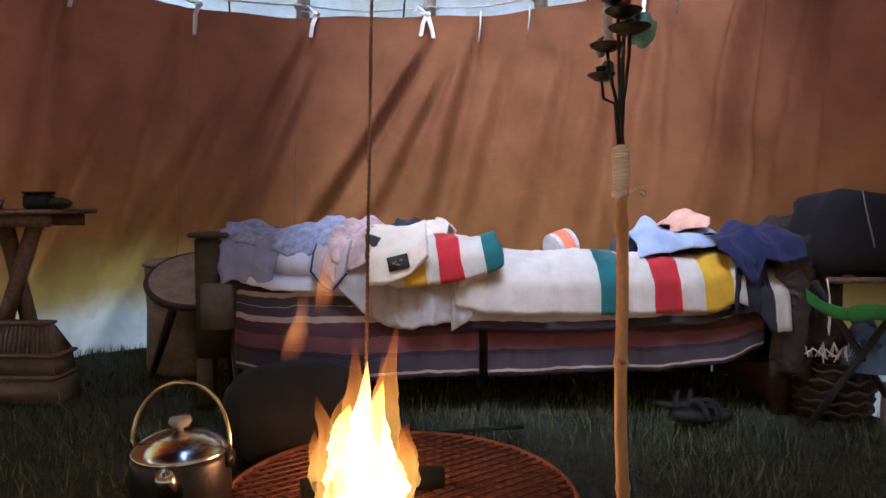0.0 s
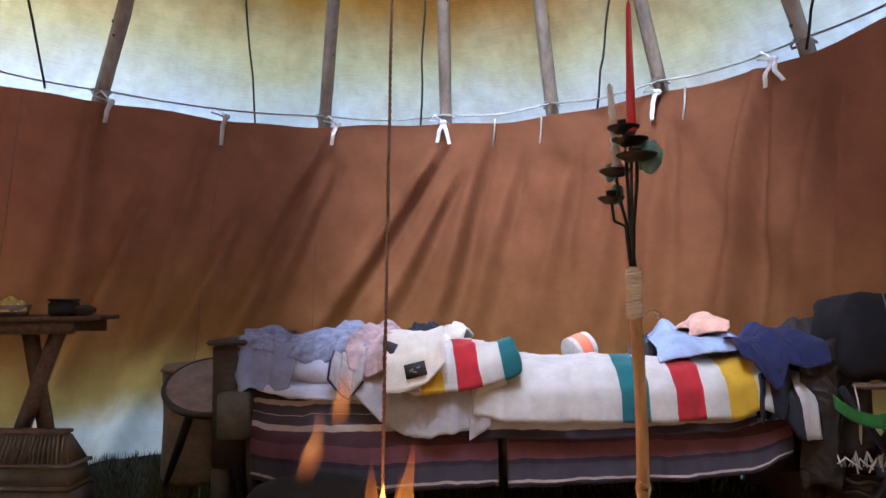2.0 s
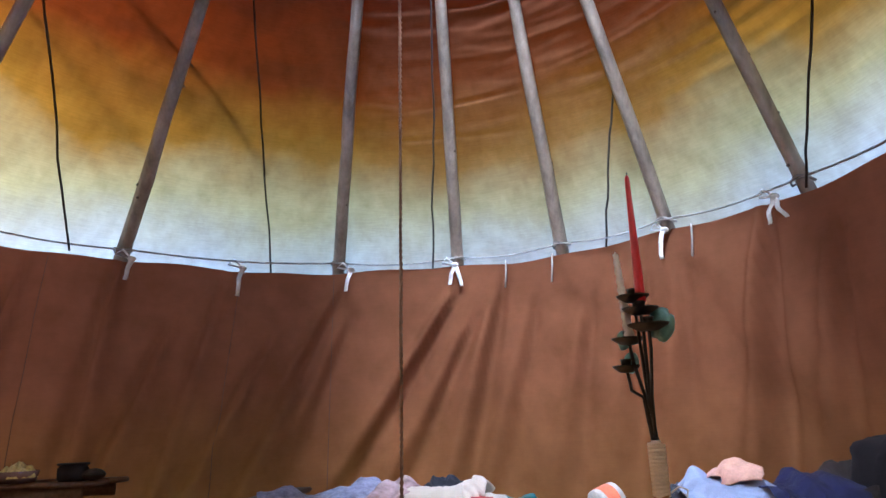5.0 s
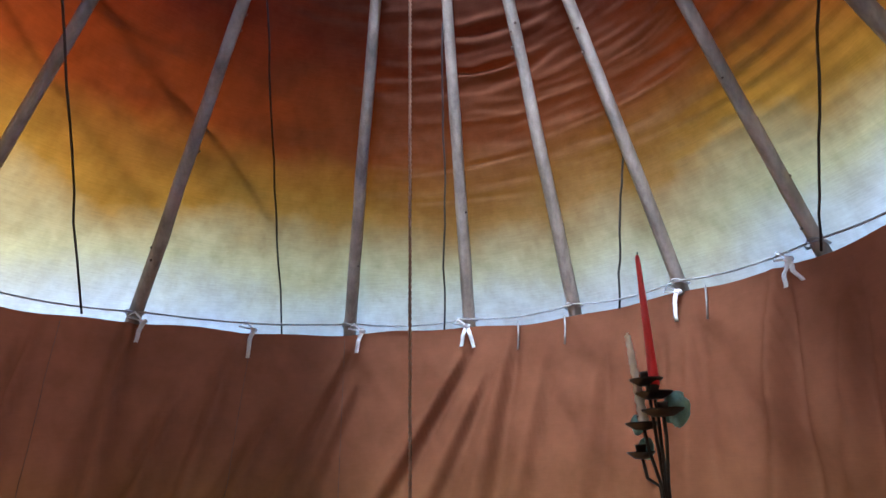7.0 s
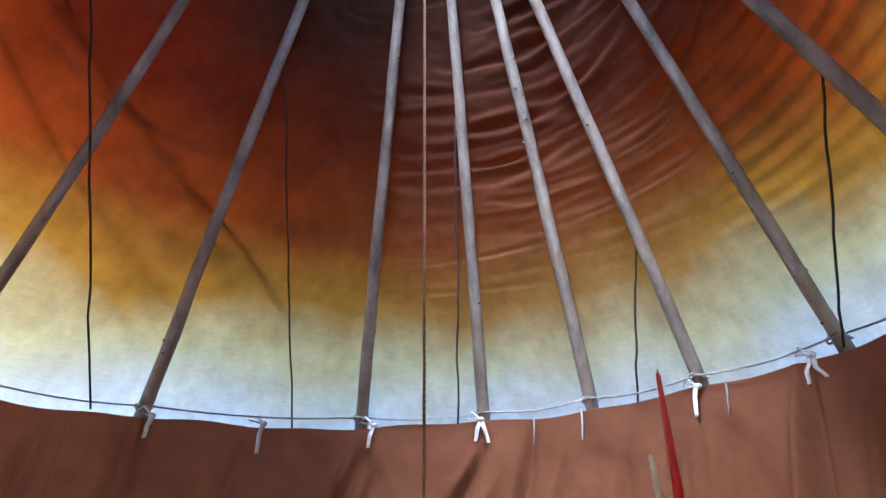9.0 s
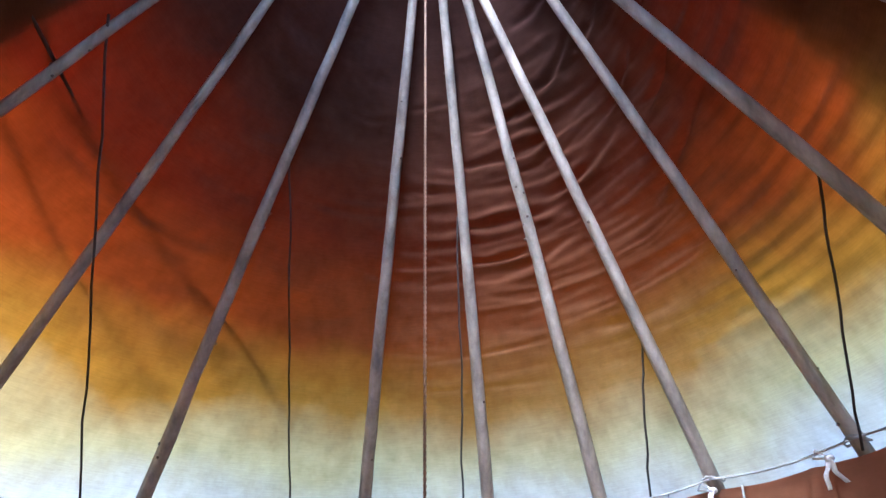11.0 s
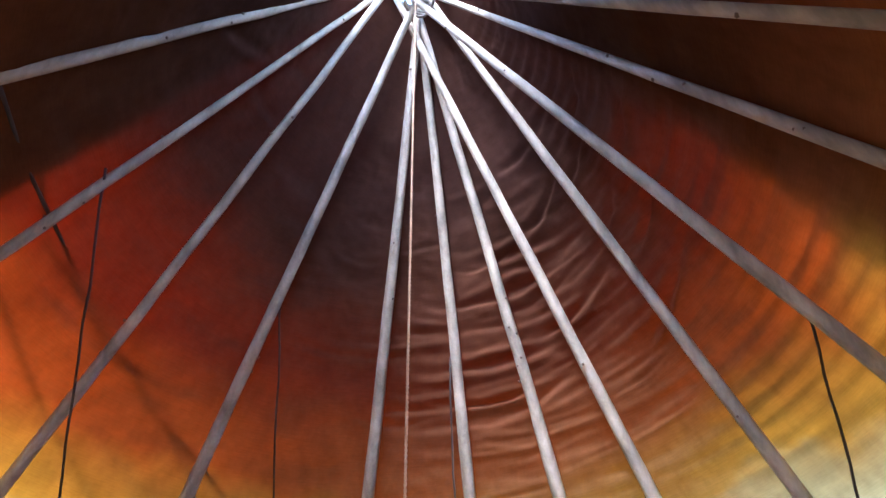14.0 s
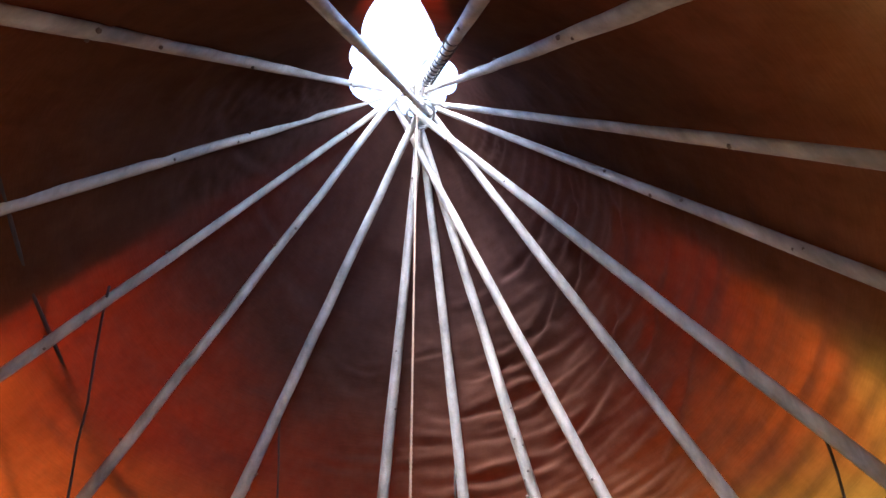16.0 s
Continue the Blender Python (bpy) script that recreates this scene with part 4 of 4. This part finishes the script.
for s in (-1, 1):
    part("handle_lug", box((-0.692 + s * 0.112 - 0.008, 1.335, 0.215), (-0.692 + s * 0.112 + 0.008, 1.365, 0.25), 0.003), SOOT, kettle)

poker = thing("fire_poker", (-0.1, 2.14, 0.03), "dark iron poker lying on the grass", "poker")
part("rod", tube([(-0.28, 2.05, 0.04), (0.0, 2.12, 0.042), (0.155, 2.165, 0.04)], [0.007, 0.007, 0.009], 8), IRON, poker)

# ---- candle stand ----
SX, SY = 0.237, 1.10
stand = thing("candle_stand", (SX + 0.01, SY, 0.0), "bamboo pole with iron candle dishes tied to its top", "candle stand")
pts, rad = [], []
for k in range(61):
    z = k * 0.83 / 60
    pts.append((SX + 0.018 - 0.024 * z / 0.83 + 0.003 * math.sin(z * 11), SY, z - 0.005))
    near = min(abs(z - q) for q in (0.07, 0.29, 0.525, 0.77))
    rad.append(0.0125 - 0.002 * z / 0.83 + 0.0028 * math.exp(-(near / 0.008) ** 2))
pole = part("bamboo_pole", tube(pts, rad, 14), BAMBOO, stand)
part("twig_stub", tube([(SX + 0.003, SY - 0.008, 0.523), (SX - 0.006, SY - 0.02, 0.53), (SX - 0.009, SY - 0.022, 0.536)], [0.007, 0.006, 0.004], 8), BAMBOO, stand)
wrap = [(SX - 0.006 + 0.0125 * math.cos(a), SY + 0.0125 * math.sin(a), 0.822 + 0.00095 * a) for a in (k * 0.45 for k in range(208))]
part("twine_binding", tube(wrap, 0.0034, 6), TWINE, stand, "pale cotton twine binding")
part("twine_core", lathe([(0.010, 0.82), (0.0125, 0.83), (0.0115, 0.87), (0.013, 0.90), (0.008, 0.915)], (SX - 0.006, SY, 0), 14), TWINE, stand)
part("twine_end", tube([(SX + 0.008, SY - 0.01, 0.828), (SX + 0.022, SY - 0.012, 0.838), (SX + 0.036, SY - 0.012, 0.832), (SX + 0.034, SY - 0.012, 0.822), (SX + 0.027, SY - 0.012, 0.828)], 0.0016, 5), TWINE, stand)
DISHES = [(0.219, 1.10, 1.168, 0.030), (0.228, 1.09, 1.143, 0.033), (0.237, 1.08, 1.112, 0.037), (0.210, 1.135, 1.094, 0.032), (0.203, 1.15, 1.044, 0.026)]
for k, (x, y, z, r) in enumerate(DISHES):
    part("wire_stem", tube([(SX - 0.006 - 0.002 * (k - 2), SY, 0.905), (SX - 0.005 + (x - SX) * 0.3, SY + (y - SY) * 0.3, 0.99), (x + (SX - x) * 0.15, y, z - 0.04), (x, y, z)], 0.0032, 7), IRON, stand)
    dish = part("drip_dish", lathe([(0.001, -0.008), (r * 0.5, -0.006), (r * 0.95, 0.003), (r, 0.006), (r * 0.93, 0.006), (r * 0.5, -0.002), (0.001, -0.003)], (x, y, z), 28), IRON, stand)
    part("candle_socket", lathe([(0.008, -0.002), (0.0095, 0.014), (0.011, 0.018), (0.0085, 0.018)], (x, y, z), 14), IRON, dish)
red = thing("red_candle", (0.232, 1.09, 1.16), "tall red tapered candle, unlit, in an iron dish", "candle")
part("wax", lathe([(0.0095, 0.0), (0.0092, 0.01), (0.0045, 0.238), (0.003, 0.244), (0.001, 0.246)], (0.231, 1.09, 1.160), 18), RED_WAX, red)
part("wick", tube([(0.231, 1.09, 1.402), (0.232, 1.09, 1.412)], 0.0009, 5), BLACK, red)
white = thing("white_candle", (0.208, 1.12, 1.10), "white spiral candle, unlit, in an iron dish", "candle")


def twist(u, v):
    a = u * 2 * math.pi
    r = (0.0090 - 0.0040 * v) * (1 + 0.12 * math.sin(2 * a + v * 60)) * (1 if v < 0.97 else 0.4)
    return Vector((0.211 - 0.010 * v + r * math.cos(a), 1.13 + r * math.sin(a), 1.10 + 0.165 * v))


part("wax", sheet(twist, 20, 60), WHITE_WAX, white)
for n, (x, y, z, s) in enumerate(((0.268, 1.115, 1.122, 0.033), (0.203, 1.15, 1.098, 0.018), (0.214, 1.155, 1.055, 0.02))):
    b = bmesh.new()
    bmesh.ops.create_icosphere(b, subdivisions=3, radius=1, matrix=Matrix.Translation((x, y, z)) @ Matrix.Diagonal((s * 0.7, s * 0.7, s, 1)))
    for v in b.verts:
        v.co += Vector((1, 1, 1)) * 0.25 * s * fbm(v.co.x * 60, v.co.y * 60, v.co.z * 60)
    part("wax_drip", b, VERDIGRIS, stand, "blue-green wax drippings")

# ---- table ----
table = thing("trestle_table", (-2.1, 2.88, 0.0), "brown wooden trestle table with crossed legs", "table")
for k in range(2):
    part("board", box((-2.40, 2.72 + k * 0.16, 0.757), (-1.80, 2.875 + k * 0.16, 0.778), 0.004), MID_WOOD, table)
part("apron", box((-2.34, 2.735, 0.70), (-1.85, 2.76, 0.756), 0.004), MID_WOOD, table)
part("apron", box((-2.34, 2.99, 0.70), (-1.85, 3.015, 0.756), 0.004), MID_WOOD, table)
for dx in (0.0, -0.36):
    y = 2.80
    for a, b2 in (((-1.95, 0.72), (-2.21, 0.0)), ((-2.12, 0.72), (-1.97, 0.0))):
        d = 0.0 if a[0] > -2 else 0.042
        q = bmesh.new()
        mid, ln = Vector(((a[0] + b2[0]) / 2 + dx, y + d, (a[1] + b2[1]) / 2)), math.hypot(a[0] - b2[0], a[1] - b2[1])
        box((-0.030, -0.02, -ln / 2), (0.030, 0.02, ln / 2), 0.004, q)
        bmesh.ops.transform(q, matrix=Matrix.Translation(mid) @ Matrix.Rotation(math.atan2(a[0] - b2[0], a[1] - b2[1]), 4, "Y"), verts=q.verts)
        part("leg", q, MID_WOOD, table)
case = thing("black_case", (-1.90, 2.80, 0.778), "small black case standing on the table", "case")
part("body", box((-1.992, 2.77, 0.779), (-1.872, 2.83, 0.845), 0.008), BLACK, case)
part("lid", box((-1.994, 2.768, 0.846), (-1.870, 2.832, 0.856), 0.004), BLACK, case)
pouch = thing("dark_pouch", (-1.76, 2.8, 0.778), "dark oval pouch lying on the table", "pouch")
b = bmesh.new()
bmesh.ops.create_uvsphere(b, u_segments=24, v_segments=14, radius=1, matrix=Matrix.Translation((-1.835, 2.80, 0.804)) @ Matrix.Diagonal((0.05, 0.04, 0.026, 1)))
part("body", b, LEATHER, pouch)
part("seam", tube([(-1.835 + 0.0505 * math.cos(a), 2.80 + 0.0405 * math.sin(a), 0.804) for a in (k * math.pi / 16 for k in range(33))], 0.0025, 6, caps=False), BLACK, pouch)
basket = thing("bread_basket", (-2.20, 2.82, 0.778), "small glass dish with yellow cloth on the table", "dish")
part("dish", lathe([(0.001, 0.0), (0.07, 0.0), (0.085, 0.05), (0.082, 0.05), (0.066, 0.006), (0.001, 0.006)], (-2.20, 2.82, 0.779), 28), simple("smoky_glass", (0.22, 0.14, 0.12), 0.15), basket)
heap("yellow_cloth", "yellow patterned napkin bunched in the dish", "napkin", (-2.20, 2.82, 0.80), (0.075, 0.07, 0.075), simple("yellow_print", (0.62, 0.50, 0.16), 0.85, var=0.5, scale=60), 31.0)

# chest
chest = thing("wicker_chest", (-1.9, 2.6, 0.0), "grey ribbed wicker chest with a sloping lid", "chest")


def taper(x0, x1, y0, y1, z0, z1, inx, iny):
    b = bmesh.new()
    vs = [b.verts.new(p) for p in ((x0, y0, z0), (x1, y0, z0), (x1, y1, z0), (x0, y1, z0), (x0 + inx, y0 + iny, z1), (x1 - inx, y0 + iny, z1), (x1 - inx, y1 - iny, z1), (x0 + inx, y1 - iny, z1))]
    for f in ((3, 2, 1, 0), (4, 5, 6, 7), (0, 1, 5, 4), (1, 2, 6, 5), (2, 3, 7, 6), (3, 0, 4, 7)):
        b.faces.new([vs[i] for i in f])
    bmesh.ops.bevel(b, geom=b.edges[:], offset=0.006, segments=2, affect="EDGES")
    return b


part("body", taper(-2.22, -1.66, 2.46, 2.62, 0.0, 0.10, 0.006, 0.006), WICKER, chest)
part("ledge", box((-2.225, 2.455, 0.10), (-1.67, 2.625, 0.118), 0.005), WICKER, chest)
part("upper_body", taper(-2.215, -1.678, 2.463, 2.617, 0.118, 0.19, 0.008, 0.008), WICKER, chest)
part("ledge", box((-2.215, 2.458, 0.19), (-1.672, 2.622, 0.204), 0.004), WICKER, chest)
part("lid", taper(-2.21, -1.685, 2.47, 2.61, 0.204, 0.312, 0.045, 0.045), WICKER, chest)
part("lid_board", box((-2.18, 2.505, 0.312), (-1.73, 2.58, 0.326), 0.004), MID_WOOD, chest)
for k in range(26):
    x = -2.20 + k * 0.0196
    part("rib", tube([(x, 2.466, 0.206), (x * 0.9 - 0.194, 2.512, 0.311)], 0.006, 6), WICKER, chest)

# drum and stool
drum = thing("rawhide_drum", (-1.36, 3.12, 0.0), "tall pale rawhide drum standing on the grass", "drum")
part("shell", lathe([(0.001, 0.0), (0.200, 0.0), (0.205, 0.02), (0.195, 0.28), (0.203, 0.51), (0.198, 0.53), (0.001, 0.532)], (-1.40, 3.12, 0), 48), HIDE, drum)
part("hoop", tube([(-1.40 + 0.206 * math.cos(a), 3.12 + 0.206 * math.sin(a), 0.51) for a in (k * math.pi / 24 for k in range(49))], 0.006, 8, caps=False), MID_WOOD, drum)
stool = thing("wooden_stool", (-1.22, 2.74, 0.0), "dark three-legged wooden stool tipped forward", "stool")
st = pose(-1.20, 2.74, 0.475, 26, 8, 0)
seat = lathe([(0.001, -0.015), (0.195, -0.015), (0.205, -0.008), (0.205, 0.012), (0.195, 0.016), (0.001, 0.016)], (0, 0, 0), 44)
bmesh.ops.transform(seat, matrix=st, verts=seat.verts)
part("seat", seat, HIDE, stool)
RIM = simple("black_rim_wood", (0.02, 0.014, 0.012), 0.5)
part("seat_rim", tube([st @ Vector((0.207 * math.cos(a), 0.207 * math.sin(a), 0)) for a in (k * math.pi / 24 for k in range(49))], 0.016, 8, caps=False), RIM, stool)
for p, q in (((-1.25, 2.64, 0.43), (-1.50, 2.90, 0.0)), ((-1.06, 2.70, 0.42), (-1.02, 2.62, 0.0)), ((-1.20, 2.88, 0.52), (-1.22, 2.95, 0.0))):
    part("leg", tube([p, Vector(p).lerp(Vector(q), 0.5), q], [0.017, 0.020, 0.014], 10), RIM, stool)

# ---- seat with a bag ----
chair = thing("folding_chair", (1.36, 2.45, 0.0), "folding camp chair with green webbing and a wooden arm", "chair")
part("arm", box((1.24, 2.28, 0.528), (1.62, 2.33, 0.547), 0.005), MID_WOOD, chair)
part("arm", box((1.19, 2.66, 0.528), (1.62, 2.71, 0.547), 0.005), MID_WOOD, chair)
for x0, x1 in ((1.20, 1.56), (1.56, 1.20)):
    for y in (2.32, 2.68):
        part("leg", tube([(x0, y, 0.53), (x1, y + (0.02 if x0 < 1.4 else 0), 0.0)], 0.013, 8), BLACK, chair)


def webbing(p0, p1, p2, w):
    def fn(u, v):
        a, b = Vector(p0).lerp(Vector(p1), v), Vector(p1).lerp(Vector(p2), v)
        return a.lerp(b, v) + Vector((0, 0.01 * (u - 0.5), w * (u - 0.5)))
    return sheet(fn, 3, 18, 0.004)


part("webbing", webbing((1.15, 2.27, 0.49), (1.24, 2.26, 0.40), (1.37, 2.27, 0.43), 0.045), GREEN, chair, "bright green webbing strap")
part("webbing", webbing((1.30, 2.265, 0.42), (1.42, 2.26, 0.46), (1.60, 2.27, 0.36), 0.055), GREEN, chair, "bright green webbing strap")
part("pale_strap", webbing((1.225, 2.28, 0.53), (1.24, 2.275, 0.46), (1.235, 2.28, 0.36), 0.03), RIBBON, chair, "pale hanging strap")
bag = thing("duffel_bag", (1.38, 2.45, 0.55), "charcoal duffel bag with a grey strap on the chair", "bag")


def bag_skin(u, v):
    a, b = u * 2 * math.pi, (v - 0.5) * math.pi
    c, s = math.cos(b), math.sin(b)
    sq = lambda q: math.copysign(abs(q) ** 0.38, q)
    p = Vector((0.23 * sq(math.cos(a)) * max(0, c) ** 0.5, 0.15 * sq(math.sin(a)) * max(0, c) ** 0.5, 0.155 * sq(s)))
    p *= 1 + 0.10 * fbm(p.x * 9, p.y * 9, p.z * 6)
    p.z -= 0.03 * max(0, p.x) / 0.23
    return Vector((1.44, 2.46, 0.70)) + p


b = sheet(bag_skin, 48, 28)
bmesh.ops.remove_doubles(b, verts=b.verts, dist=0.0005)
part("body", b, BAG, bag)
part("strap", webbing((1.345, 2.30, 0.845), (1.35, 2.275, 0.76), (1.385, 2.29, 0.67), 0.03), simple("grey_webbing", (0.22, 0.22, 0.23), 0.8), bag, "light grey shoulder strap")
sack = thing("dark_basket", (1.38, 2.47, 0.0), "dark woven basket on the grass", "basket")
part("body", lathe([(0.001, 0.0), (0.135, 0.0), (0.15, 0.02), (0.165, 0.22), (0.172, 0.225), (0.160, 0.215), (0.14, 0.03), (0.001, 0.03)], (1.36, 2.50, 0), 36), LEATHER, sack)
for k in range(5):
    part("weave", tube([(1.36 + (0.152 + 0.0035 * k) * math.cos(a), 2.50 + (0.152 + 0.0035 * k) * math.sin(a), 0.035 + 0.04 * k + 0.006 * math.sin(a * 12 + k * 3.1)) for a in (j * math.pi / 36 for j in range(73))], 0.006, 5, caps=False), DARK_WOOD, sack)
tassel = thing("yarn_bundle", (1.25, 2.36, 0.22), "bundle of pale frayed yarn ends in the basket", "yarn")
rnd = random.Random(3)
for k in range(16):
    x = 1.20 + 0.012 * k
    part("strand", tube([(x, 2.36, 0.25), (x + rnd.uniform(-0.02, 0.02), 2.345, 0.28 + rnd.uniform(0, 0.03)), (x + rnd.uniform(-0.03, 0.04), 2.33, 0.245 + rnd.uniform(-0.02, 0.03))], 0.003, 5), RIBBON, tassel)
heap("blue_jeans", "faded blue jeans stuffed beside the basket", "clothes", (1.46, 2.42, 0.20), (0.14, 0.12, 0.20), simple("faded_denim", (0.10, 0.14, 0.24), 0.9, fine=240), 41.0)
packet = thing("paper_packet", (1.52, 2.33, 0.0), "crumpled red and white paper packet on the grass", "packet")
part("paper", box((1.475, 2.32, 0.0), (1.56, 2.36, 0.16), 0.004), simple("packet_paper", (0.45, 0.42, 0.46), 0.6), packet)
part("print", box((1.478, 2.3165, 0.07), (1.555, 2.3195, 0.11), 0.001), simple("packet_red", (0.5, 0.12, 0.05), 0.6), packet)


# ---- sandals ----
def sandal(at, turn):
    t = thing("sandal", at, "dark rubber sandal lying on the grass by the bed", "sandal", "pair of sandals")
    m = Matrix.Translation(at) @ Matrix.Rotation(radians(turn), 4, "Z")

    def sole(u, v):
        a = u * 2 * math.pi
        w = 0.046 + 0.010 * math.cos(a + 0.5)
        r = math.sqrt(v) if v < 0.5 else math.sqrt(max(0, 1 - v))
        return m @ Vector((0.125 * math.cos(a) * min(1, r * 1.5), w * math.sin(a) * min(1, r * 1.5), 0.008 + 0.022 * (v > 0.5) + 0.012 * (math.cos(a) < -0.3) * (v > 0.5)))
    part("sole", sheet(sole, 36, 10), BLACK, t)
    for x in (0.03, -0.02):
        pts = [m @ Vector((x, 0.052 * math.cos(a), 0.022 + 0.048 * math.sin(a))) for a in (math.pi * k / 14 for k in range(15))]
        part("strap", tube(pts, 0.010, 8), BAG, t)


sandal(Vector((0.82, 2.32, 0.02)), 15)
sandal(Vector((0.80, 2.45, 0.02)), 155)
